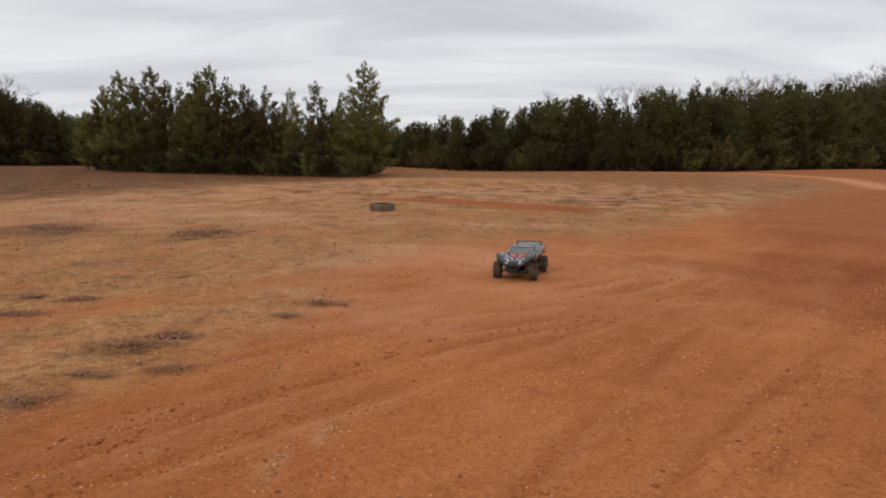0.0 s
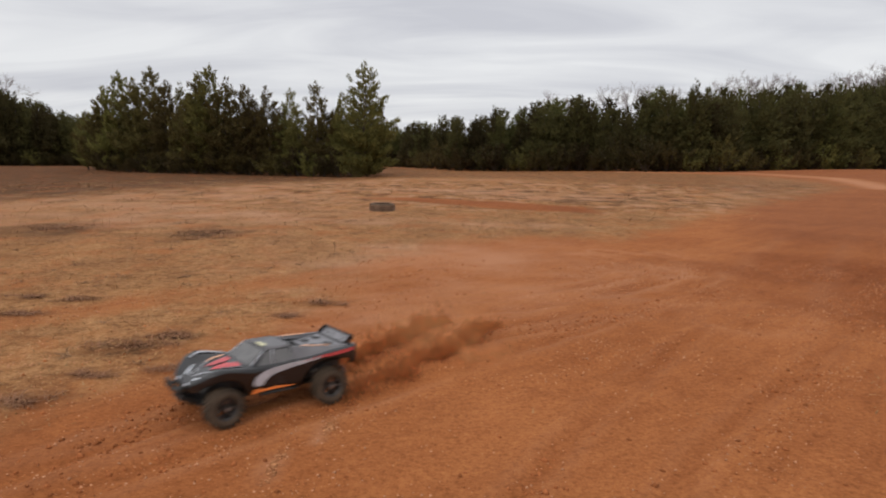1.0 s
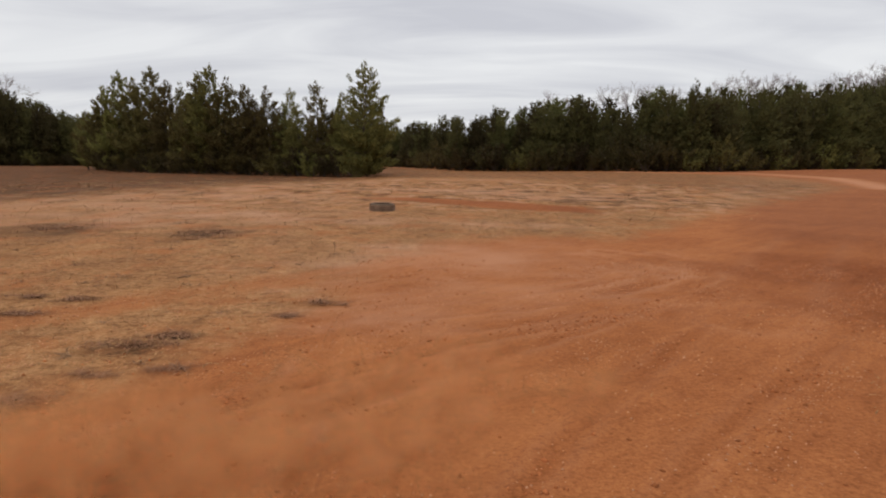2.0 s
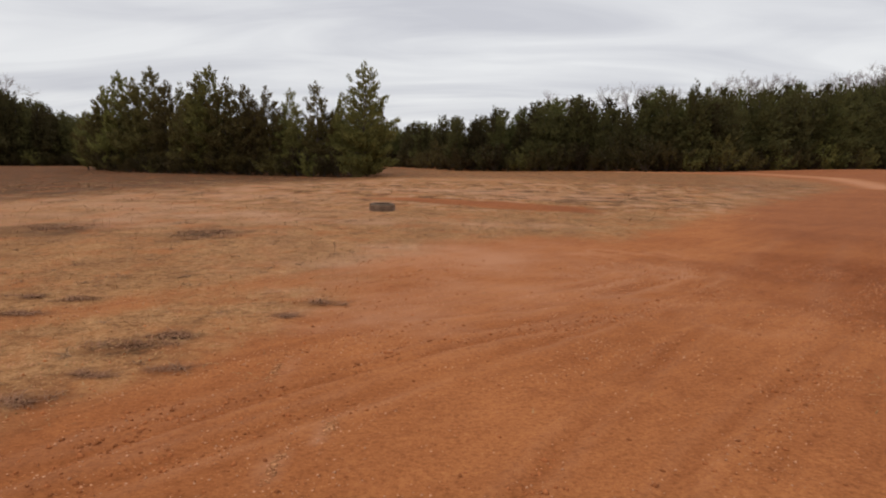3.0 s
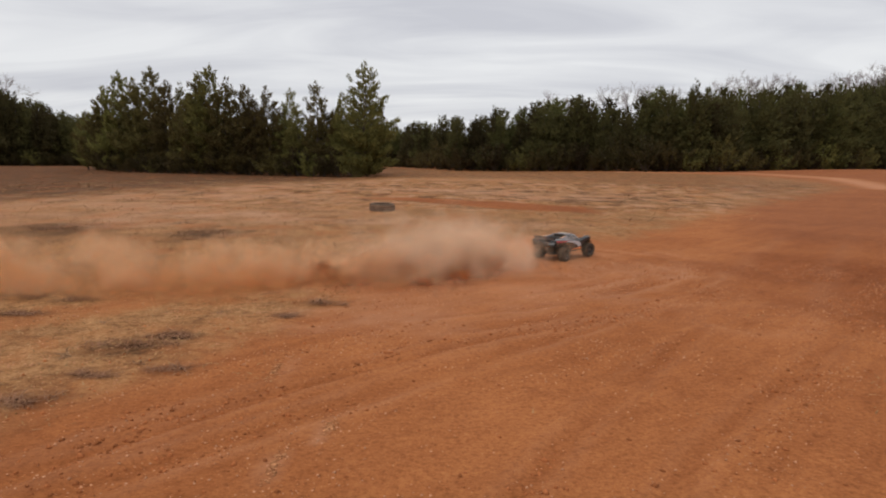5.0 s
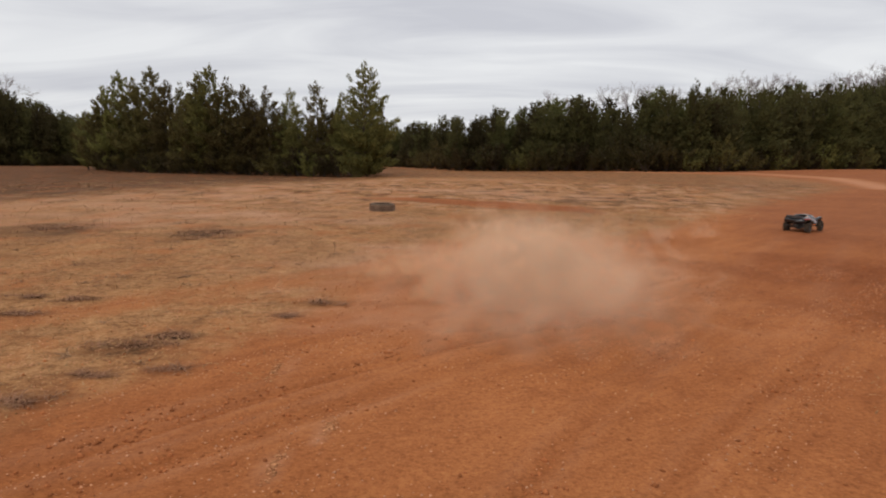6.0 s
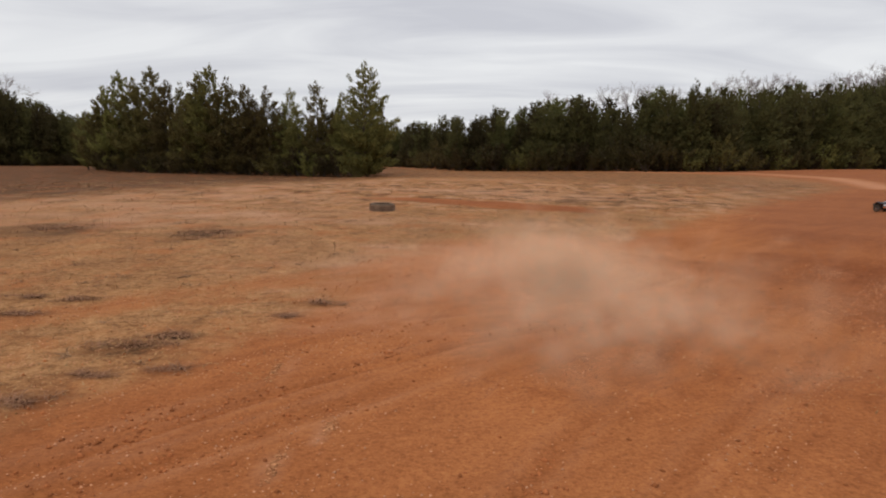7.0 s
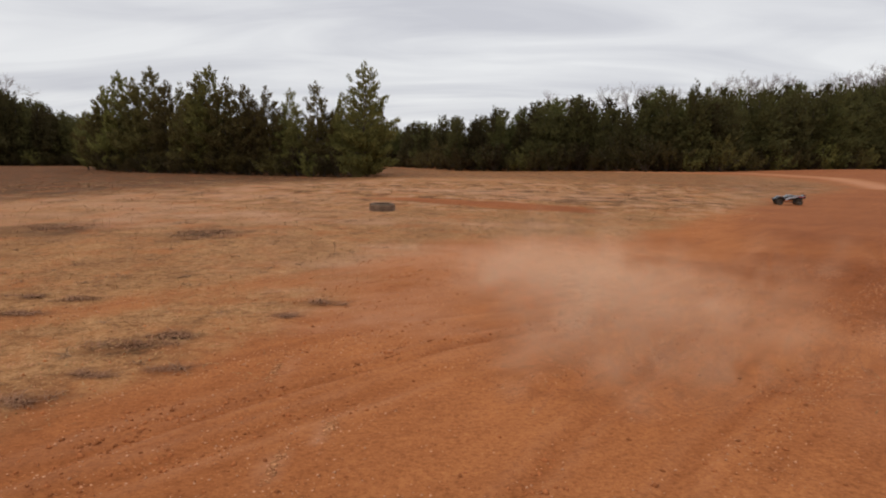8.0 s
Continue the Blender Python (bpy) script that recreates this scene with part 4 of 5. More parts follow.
LAMP_WHITE = shader("pale_headlight_decal", (0.62, 0.64, 0.68), 0.35, vary=0.1, scale=20, bump=0)

XS_W = ([-0.46, -0.38, -0.2855, -0.2, -0.1, 0.0, 0.1, 0.19, 0.2855, 0.345, 0.39, 0.42], [0.185, 0.205, 0.212, 0.20, 0.182, 0.175, 0.18, 0.205, 0.222, 0.20, 0.155, 0.11])
XS_B = ([-0.46, -0.3, -0.2, -0.1, 0.0, 0.12, 0.2, 0.2855, 0.345, 0.39, 0.42], [0.282, 0.275, 0.262, 0.252, 0.246, 0.248, 0.262, 0.276, 0.258, 0.222, 0.196])
XS_C = ([-0.46, -0.2, -0.14, 0.0, 0.15, 0.2, 0.3, 0.375, 0.42], [0.265, 0.252, 0.225, 0.225, 0.258, 0.253, 0.240, 0.216, 0.182])


def half(x):
    return float(np.interp(x, *XS_W))


def belt(x):
    return float(np.interp(x, *XS_B))


def lower(x):
    """Lower edge of the shell, cut out round both wheels."""
    z = 0.122 if x > -0.2 else 0.225 if x > -0.415 else 0.195
    if x > 0.345:
        z = 0.176
    for cx, reach in ((AXLE, 0.132), (-AXLE, 0.150)):
        d = reach * reach - (x - cx) ** 2
        if d > 0:
            z = max(z, 0.095 + math.sqrt(d))
    return min(z, belt(x) - 0.02)


def flank_y(x, z):
    k = (z - 0.12) / max(belt(x) - 0.12, 0.01)
    return half(x) * (0.955 + 0.045 * min(max(k, 0), 1))


def top_z(x, y):
    w, b, c = half(x), belt(x), float(np.interp(x, *XS_C))
    return float(np.interp(abs(y), [0, w * 0.42, w * 0.60, w * 0.80, w * 0.93, w], [c, c - 0.004, (b + c) / 2 - 0.004, b + 0.010, b + 0.008, b]))


def sheet(bm, rows, thick=0.0):
    """A quad grid from rows of points."""
    vs = [[bm.verts.new(p) for p in row] for row in rows]
    for a, b in zip(vs, vs[1:]):
        for k in range(len(a) - 1):
            bm.faces.new((a[k], a[k + 1], b[k + 1], b[k]))


def side_flash(name, rows, material, truck, label):
    """A painted flash on both flanks: rows of (x, low z, high z)."""
    for s in (1, -1):
        bm = bmesh.new()
        fine = []
        for (x0, a0, b0), (x1, a1, b1) in zip(rows, rows[1:]):
            for i in range(6):
                t = i / 6
                fine.append((x0 + (x1 - x0) * t, a0 + (a1 - a0) * t, b0 + (b1 - b0) * t))
        fine.append(rows[-1])
        sheet(bm, [[(x, s * (flank_y(x, lo + (hi - lo) * k / 3) + 0.0035), lo + (hi - lo) * k / 3) for k in range(4)] for x, lo, hi in fine])
        part(name, bm, material, truck, label)


def hood_flash(name, rows, material, truck, label):
    for s in (1, -1):
        bm = bmesh.new()
        fine = []
        for (x0, a0, b0), (x1, a1, b1) in zip(rows, rows[1:]):
            for i in range(5):
                t = i / 5
                fine.append((x0 + (x1 - x0) * t, a0 + (a1 - a0) * t, b0 + (b1 - b0) * t))
        fine.append(rows[-1])
        sheet(bm, [[(x, s * (lo + (hi - lo) * k / 6), top_z(x, lo + (hi - lo) * k / 6) + 0.004) for k in range(7)] for x, lo, hi in fine])
        part(name, bm, material, truck, label)


def build_wheel(truck, name, out):
    wheel = new(name)
    wheel.parent = truck
    bm = bmesh.new()
    profile = [(0.056, -0.034), (0.060, -0.040), (0.074, -0.043), (0.085, -0.039), (0.089, -0.028), (0.0895, 0.0), (0.089, 0.028), (0.085, 0.039), (0.074, 0.043), (0.060, 0.040), (0.056, 0.034), (0.054, 0.0)]
    lathe(bm, profile, Matrix.Identity(4), 36)
    for k in range(22):
        for j, y in enumerate((-0.030, -0.010, 0.010, 0.030)):
            a = 2 * math.pi * (k + 0.5 * (j % 2)) / 22
            box(bm, (0.007, 0.0155, 0.0145), Matrix.Rotation(-a, 4, "Y") @ pose(0.0915, y, 0))
    bmesh.ops.recalc_face_normals(bm, faces=bm.faces)
    part("tyre", bm, TYRE_RUBBER, wheel, "knobby dusty black tyre")
    bm = bmesh.new()
    lathe(bm, [(0.0565, -0.036), (0.053, -0.036), (0.046, -0.028), (0.046, 0.028), (0.053, 0.036), (0.0565, 0.036)], Matrix.Identity(4), 30)
    for s in (1, -1):
        for k in range(6):
            m = Matrix.Rotation(2 * math.pi * k / 6, 4, "Y")
            box(bm, (0.040, 0.007, 0.012), m @ pose(0.030, s * 0.024, 0), 0.0015)
        lathe(bm, [(0.0, s * 0.020), (0.016, s * 0.020), (0.016, s * 0.032), (0.0, s * 0.034)], Matrix.Identity(4), 14, closed=False)
    bmesh.ops.recalc_face_normals(bm, faces=bm.faces)
    part("rim", bm, RIM, wheel, "dark six-spoke rim")
    bm = bmesh.new()
    for s in (out,):
        lathe(bm, [(0.0, s * 0.030), (0.009, s * 0.030), (0.009, s * 0.040), (0.0, s * 0.040)], Matrix.Identity(4), 6, closed=False)
    part("wheel_nut", bm, STEEL, wheel, "small steel wheel nut")
    return wheel


def build_truck():
    truck = new("rc_truck")
    tagged(truck, "black radio-controlled desert truck with silver, red and orange flashes", "toy truck")
    # painted shell: flanks, fenders, hood and tail
    xs = [0.42 - 0.011 * i for i in range(81)]
    bm = bmesh.new()
    rows = []
    for x in xs:
        w = half(x)
        lo, hi = lower(x), belt(x)
        right = [(flank_y(x, lo + (hi - lo) * k / 4), lo + (hi - lo) * k / 4) for k in range(4)]
        over = [(w * f, top_z(x, w * f)) for f in (1.0, 0.93, 0.8, 0.6, 0.42, 0.2)]
        half_ring = right + over
        rows.append([(x, -y, z) for y, z in half_ring] + [(x, 0, top_z(x, 0))] + [(x, y, z) for y, z in half_ring[::-1]])
    sheet(bm, rows)
    nose, tail = rows[0], rows[-1]
    bm.faces.new([bm.verts.new(p) for p in nose])
    bm.faces.new([bm.verts.new(p) for p in tail[::-1]])
    bmesh.ops.remove_doubles(bm, verts=bm.verts, dist=0.0004)
    bmesh.ops.recalc_face_normals(bm, faces=bm.faces)
    shell = part("body_shell", bm, BODY_BLACK, truck, "dusty black painted body shell", smooth=True)
    thick = shell.modifiers.new("thickness", "SOLIDIFY")
    thick.thickness, thick.offset = 0.003, -1

    # cab: tapered block with roof panel and tinted panes
    low = [(0.142, 0.150), (0.03, 0.168), (-0.10, 0.172), (-0.15, 0.165)]
    high = [(0.040, 0.118), (0.01, 0.122), (-0.075, 0.122), (-0.105, 0.115)]
    z0, z1 = 0.238, 0.322
    bm = bmesh.new()
    sheet(bm, [[(x, s * y, z0 + 0.01 * (x > 0.1)) for x, y in low] + [] for s in (1,)] + [[(x, y, z1) for x, y in high]])
    sheet(bm, [[(x, -y, z0 + 0.01 * (x > 0.1)) for x, y in low], [(x, -y, z1) for x, y in high]])
    sheet(bm, [[(0.142, y, z0 + 0.01) for y in (-0.150, 0, 0.150)], [(0.040, y, z1 + 0.002 * (y == 0)) for y in (-0.118, 0, 0.118)]])
    bmesh.ops.remove_doubles(bm, verts=bm.verts, dist=0.0005)
    bmesh.ops.recalc_face_normals(bm, faces=bm.faces)
    cab = part("cab", bm, BODY_BLACK, truck, "black cab with smoked windows")
    bm = bmesh.new()
    sheet(bm, [[(x, y, z1 + 0.002 + 0.008 * (1 - (y / 0.122) ** 2) - 0.010 * max(0, (x - 0.03) / 0.03) ** 2 * 0.4) for y in np.linspace(-w, w, 9)] for x, w in ((0.042, 0.119), (0.03, 0.122), (0.0, 0.124), (-0.04, 0.124), (-0.08, 0.122), (-0.106, 0.116))])
    roof = part("roof", bm, ROOF_GREY, truck, "flat gunmetal roof panel", smooth=True)
    sol = roof.modifiers.new("thickness", "SOLIDIFY")
    sol.thickness = 0.006

    def pane(name, corners, push, label):
        b = bmesh.new()
        c = [Vector(p) for p in corners]
        n = (c[1] - c[0]).cross(c[2] - c[0]).normalized()
        if n.dot(Vector(push)) < 0:
            n = -n
        vs = [b.verts.new(p + n * 0.003) for p in c] + [b.verts.new(p - n * 0.002) for p in c]
        k = len(c)
        b.faces.new(vs[:k])
        b.faces.new(vs[k:][::-1])
        for i in range(k):
            b.faces.new((vs[i], vs[k + i], vs[k + (i + 1) % k], vs[(i + 1) % k]))
        bmesh.ops.recalc_face_normals(b, faces=b.faces)
        return part(name, b, TINT, truck, label)

    pane("windscreen", [(0.132, -0.136, 0.2551), (0.132, 0.136, 0.2551), (0.048, 0.108, 0.3162), (0.048, -0.108, 0.3162)], (1, 0, 1), "smoked grey windscreen")
    for s in (1, -1):
        pane("side_window", [(0.095, s * 0.153, 0.254), (0.02, s * 0.160, 0.254), (0.008, s * 0.1265, 0.314), (0.032, s * 0.1245, 0.314)], (0, s, 0), "smoked side window")
        pane("rear_side_window", [(0.006, s * 0.1602, 0.254), (-0.11, s * 0.163, 0.254), (-0.082, s * 0.1265, 0.314), (0.0, s * 0.127, 0.314)], (0, s, 0), "smoked side window")
    # pale outlines painted round the cab's windows
    for s in (1, -1):
        bm = bmesh.new()
        tube(bm, [(0.140, s * 0.151, 0.250), (0.042, s * 0.120, 0.321)], 0.0035, 6)
        tube(bm, [(0.014, s * 0.163, 0.250), (0.004, s * 0.124, 0.320)], 0.0030, 6)
        tube(bm, [(0.138, s * 0.152, 0.248), (0.014, s * 0.164, 0.248)], 0.0030, 6)
        part("window_outline", bm, SILVER, truck, "thin silver window outline", smooth=True)
    # bed opening behind the cab, its roll bars, sail panels and the deck
    bm = bmesh.new()
    box(bm, (0.115, 0.24, 0.012), pose(-0.165, 0, 0.262), 0.002)
    part("bed_opening", bm, PLASTIC, truck, "open black bed behind the cab")
    bm = bmesh.new()
    for s in (1, -1):
        tube(bm, [(-0.10, s * 0.07, 0.315), (-0.15, s * 0.075, 0.29), (-0.20, s * 0.09, 0.268)], 0.008)
    tube(bm, [(-0.165, -0.08, 0.285), (-0.165, 0.08, 0.285)], 0.010)
    tube(bm, [(-0.15, 0.0, 0.262), (-0.15, 0.0, 0.31)], 0.016)
    part("roll_bar", bm, PLASTIC, truck, smooth=True)
    for s in (1, -1):
        bm = bmesh.new()
        rail = []
        for t in np.linspace(0, 1, 9):
            x = -0.098 - 0.345 * t
            y = 0.118 + (0.178 - 0.118) * t ** 0.8
            z = 0.320 - (0.320 - 0.288) * t ** 0.75
            base_z = belt(x) - 0.004
            base_y = flank_y(x, base_z) - 0.004
            rail.append([(x, s * (y - 0.030), z - 0.012 - 0.01 * t), (x, s * (y - 0.022), z), (x, s * y, z), (x, s * base_y, base_z)])
        sheet(bm, rail)
        bmesh.ops.recalc_face_normals(bm, faces=bm.faces)
        sail = part("sail_panel", bm, ROOF_GREY, truck, "gunmetal sail panel sloping to the tail")
        m = sail.modifiers.new("thickness", "SOLIDIFY")
        m.thickness = 0.003
        bm = bmesh.new()
        sheet(bm, [[(x, s * (y - 0.021), z + 0.0035), (x, s * (y - 0.001), z + 0.0035)] for x, y, z in
                   ((-0.098 - 0.345 * t, 0.118 + 0.06 * t ** 0.8, 0.320 - 0.032 * t ** 0.75) for t in np.linspace(0.18, 0.62, 7))])
        part("rail_flash", bm, PEACH, truck, "faded orange flash on the bed rail")
    bm = bmesh.new()
    sheet(bm, [[(x, y, 0.276 + 0.012 * t) for y in np.linspace(-0.150 - 0.01 * t, 0.150 + 0.01 * t, 5)] for x, t in ((-0.222, 0), (-0.30, 0.4), (-0.38, 0.8), (-0.445, 1.0))])
    deck = part("rear_deck", bm, DECK_GREY, truck, "silver rear deck with dark marks")
    m = deck.modifiers.new("thickness", "SOLIDIFY")
    m.thickness = 0.004
    for x, y, a in ((-0.275, 0.06, 0.05), (-0.275, -0.06, 0.05), (-0.345, 0.075, 0.06), (-0.345, -0.075, 0.06)):
        bm = bmesh.new()
        box(bm, (0.026, a, 0.002), pose(x, y, 0.283 + 0.012 * (-(x + 0.222) / 0.223), 0, 3, 12))
        part("deck_mark", bm, PLASTIC, deck, "dark printed bar")
    # wing
    wing = new("rear_wing")
    wing.parent = truck
    bm = bmesh.new()
    sheet(bm, [[(-0.412 - 0.045 * t, y, 0.288 + 0.038 * t ** 1.2) for y in np.linspace(-0.147, 0.147, 9)] for t in np.linspace(0, 1, 6)])
    blade = part("wing_blade", bm, DECK_GREY, wing, "grey upswept wing blade", smooth=True)
    m = blade.modifiers.new("thickness", "SOLIDIFY")
    m.thickness = 0.006
    for s in (1, -1):
        bm = bmesh.new()
        box(bm, (0.060, 0.006, 0.030), pose(-0.436, s * 0.148, 0.307, 0, 40, 0), 0.002)
        part("end_plate", bm, BODY_BLACK, wing, "black end plate")
        bm = bmesh.new()
        tube(bm, [(-0.42, s * 0.08, 0.268), (-0.435, s * 0.08, 0.304)], 0.006)
        part("wing_post", bm, PLASTIC, wing)
    bm = bmesh.new()
    tube(bm, [(-0.458, -0.150, 0.327), (-0.458, 0.150, 0.327)], 0.006)
    tube(bm, [(-0.411, -0.150, 0.287), (-0.411, 0.150, 0.287)], 0.006)
    part("wing_edge", bm, PLASTIC, wing, "black wing edging", smooth=True)
    # painted flashes
    # nose: grille slot, lamp pods and tow loop; tail: wheel-well braces
    bm = bmesh.new()
    box(bm, (0.006, 0.12, 0.016), pose(0.422, 0, 0.186, 0, -12, 0), 0.002)
    part("grille", bm, PLASTIC, truck, "narrow black grille slot")
    for s in (1, -1):
        bm = bmesh.new()
        box(bm, (0.012, 0.030, 0.012), pose(0.412, s * 0.070, 0.197, 0, -30, s * 18), 0.003)
        part("headlight", bm, LAMP_WHITE, truck, "small pale headlight")
        bm = bmesh.new()
        box(bm, (0.010, 0.040, 0.075), pose(-0.452, s * 0.165, 0.232, 0, -8, 0), 0.003)
        part("mud_flap", bm, PLASTIC, truck, "black rear mud flap")
        bm = bmesh.new()
        tube(bm, [(-0.19, s * 0.165, 0.15), (-0.30, s * 0.150, 0.205), (-0.43, s * 0.145, 0.225)], 0.006, 6)
        part("side_brace", bm, PLASTIC, truck, "black tubular side brace", smooth=True)
        bm = bmesh.new()
        box(bm, (0.20, 0.03, 0.012), pose(-0.02, s * 0.158, 0.112, s * -12, 0, 0), 0.003)
        part("side_step", bm, PLASTIC, truck, "black nerf bar along the sill")
    side_flash("silver_flash", [(0.128, 0.174, 0.188), (0.108, 0.158, 0.211), (0.078, 0.158, 0.226), (0.056, 0.184, 0.234), (0.02, 0.206, 0.241), (-0.05, 0.220, 0.248), (-0.14, 0.236, 0.256), (-0.24, 0.255, 0.266)], SILVER, truck, "silver swoosh on the flank")
    side_flash("red_flash", [(-0.15, 0.250, 0.256), (-0.24, 0.256, 0.270), (-0.34, 0.258, 0.278), (-0.44, 0.262, 0.281)], RED, truck, "red flash along the tail")
    side_flash("orange_sill", [(0.140, 0.124, 0.134), (0.115, 0.124, 0.148), (0.06, 0.126, 0.138), (0.02, 0.126, 0.142), (-0.09, 0.128, 0.133)], ORANGE, truck, "orange flash along the sill")
    hood_flash("hood_flash", [(0.29, 0.030, 0.034), (0.25, 0.012, 0.060), (0.20, 0.010, 0.082), (0.156, 0.040, 0.100)], RED, truck, "red flash on the hood")
    hood_flash("hood_pinstripe", [(0.375, 0.012, 0.018), (0.33, 0.030, 0.040), (0.29, 0.070, 0.080), (0.25, 0.104, 0.110)], SILVER, truck, "thin silver hood stripe")
    hood_flash("fender_edge", [(0.33, 0.150, 0.156), (0.27, 0.166, 0.176), (0.20, 0.158, 0.172), (0.15, 0.146, 0.152)], SILVER, truck, "worn silver fender edge")
    hood_flash("hood_streak", [(0.27, 0.096, 0.100), (0.225, 0.108, 0.120), (0.165, 0.122, 0.131)], PEACH, truck, "faded orange streak on the hood")
    hood_flash("headlight_decal", [(0.385, 0.052, 0.058), (0.368, 0.056, 0.078), (0.35, 0.080, 0.096), (0.325, 0.104, 0.110)], LAMP_WHITE, truck, "pale headlight decal")
    bm = bmesh.new()
    sheet(bm, [[(x, y, 0.3345 - 0.4 * (y - 0.05) ** 2) for y in (-0.005, 0.035, 0.080)] for x in (0.036, 0.012)])
    part("roof_sticker", bm, YELLOW, truck, "pale yellow roof sticker")
    # bumper hoop, skid plate, chassis and running gear
    bm = bmesh.new()
    for s in (1, -1):
        tube(bm, [(0.36, s * 0.045, 0.105), (0.425, s * 0.05, 0.13), (0.455, s * 0.055, 0.168)], 0.008)
        tube(bm, [(0.38, s * 0.05, 0.178), (0.455, s * 0.055, 0.185)], 0.008)
        tube(bm, [(0.452, s * 0.045, 0.15), (0.474, s * 0.042, 0.18), (0.474, s * 0.040, 0.216)], 0.008)
    tube(bm, [(0.474, -0.040, 0.216), (0.474, 0.040, 0.216)], 0.008)
    tube(bm, [(0.455, -0.095, 0.182), (0.468, -0.05, 0.184), (0.468, 0.05, 0.184), (0.455, 0.095, 0.182)], 0.010)
    tube(bm, [(0.452, -0.06, 0.164), (0.452, 0.06, 0.164)], 0.007)
    box(bm, (0.010, 0.15, 0.022), pose(0.456, 0, 0.172, 0, -15, 0), 0.003)
    part("front_bumper", bm, PLASTIC, truck, "black tubular front bumper", smooth=False)
    bm = bmesh.new()
    box(bm, (0.72, 0.15, 0.014), pose(0.0, 0, 0.088), 0.003)
    box(bm, (0.13, 0.11, 0.01), pose(0.385, 0, 0.105, 0, -18, 0), 0.002)
    part("chassis_plate", bm, PLASTIC, truck, "black chassis plate")
    for name, size, spot, label in (("engine", (0.16, 0.13, 0.11), (-0.16, 0.0, 0.16), "dusty black engine block"), ("radio_box", (0.12, 0.11, 0.08), (0.04, 0.0, 0.14), "black radio box"),
                                    ("gear_case", (0.09, 0.09, 0.09), (AXLE, 0, 0.13), "dusty black gear case"), ("gear_case", (0.09, 0.09, 0.09), (-AXLE, 0, 0.13), "dusty black gear case")):
        bm = bmesh.new()
        box(bm, size, pose(*spot), 0.012)
        part(name, bm, PLASTIC, truck, label)
    bm = bmesh.new()
    tube(bm, [(-0.40, -0.16, 0.13), (-0.43, -0.1, 0.135), (-0.43, 0.1, 0.135), (-0.40, 0.16, 0.13)], 0.009)
    tube(bm, [(-0.34, 0.05, 0.10), (-0.43, 0.06, 0.135)], 0.008)
    tube(bm, [(-0.34, -0.05, 0.10), (-0.43, -0.06, 0.135)], 0.008)
    box(bm, (0.008, 0.30, 0.035), pose(-0.455, 0, 0.245), 0.002)
    part("rear_bumper", bm, PLASTIC, truck, "black rear bumper bar")
    for ax in (AXLE, -AXLE):
        for s in (1, -1):
            bm = bmesh.new()
            if ax < 0:
                box(bm, (0.26, 0.01, 0.09), pose(ax + 0.02, s * 0.11, 0.205), 0.002)
                part("wheel_well", bm, PLASTIC, truck, "black wheel well liner")
            else:
                curve = [(ax + 0.128 * math.cos(a), 0.098 + 0.128 * math.sin(a)) for a in np.linspace(0.75, 2.65, 10)]
                sheet(bm, [[(x, s * y, z) for x, z in curve] for y in (0.125, 0.192)])
                bm.faces.new([bm.verts.new((x, s * 0.125, z)) for x, z in curve])
                liner = part("wheel_well", bm, PLASTIC, truck, "black wheel well liner")
                liner.modifiers.new("thickness", "SOLIDIFY").thickness = 0.002
            bm = bmesh.new()
            tube(bm, [(ax + 0.045, s * 0.05, 0.098), (ax, s * 0.160, 0.085)], 0.008)
            tube(bm, [(ax - 0.045, s * 0.05, 0.098), (ax, s * 0.160, 0.085)], 0.008)
            part("suspension_arm", bm, PLASTIC, truck, smooth=True)
            bm = bmesh.new()
            tube(bm, [(ax - 0.03 * (1 if ax > 0 else -1), s * 0.125, 0.09), (ax - 0.05 * (1 if ax > 0 else -1), s * 0.085, 0.225)], 0.014, 10)
            part("shock_absorber", bm, STEEL, truck, "steel coil-over shock absorber", smooth=True)
            bm = bmesh.new()
            tube(bm, [(ax, s * 0.04, 0.11), (ax, s * 0.165, 0.095)], 0.006)
            part("drive_shaft", bm, STEEL, truck, smooth=True)
    wheels = []
    for ax in (AXLE, -AXLE):
        for s in (1, -1):
            w = build_wheel(truck, "wheel", s)
            w.matrix_basis = pose(ax, s * TRACK, WHEEL_R)
            wheels.append((w, ax, s))
    return truck, wheels


truck, wheels = build_truck()

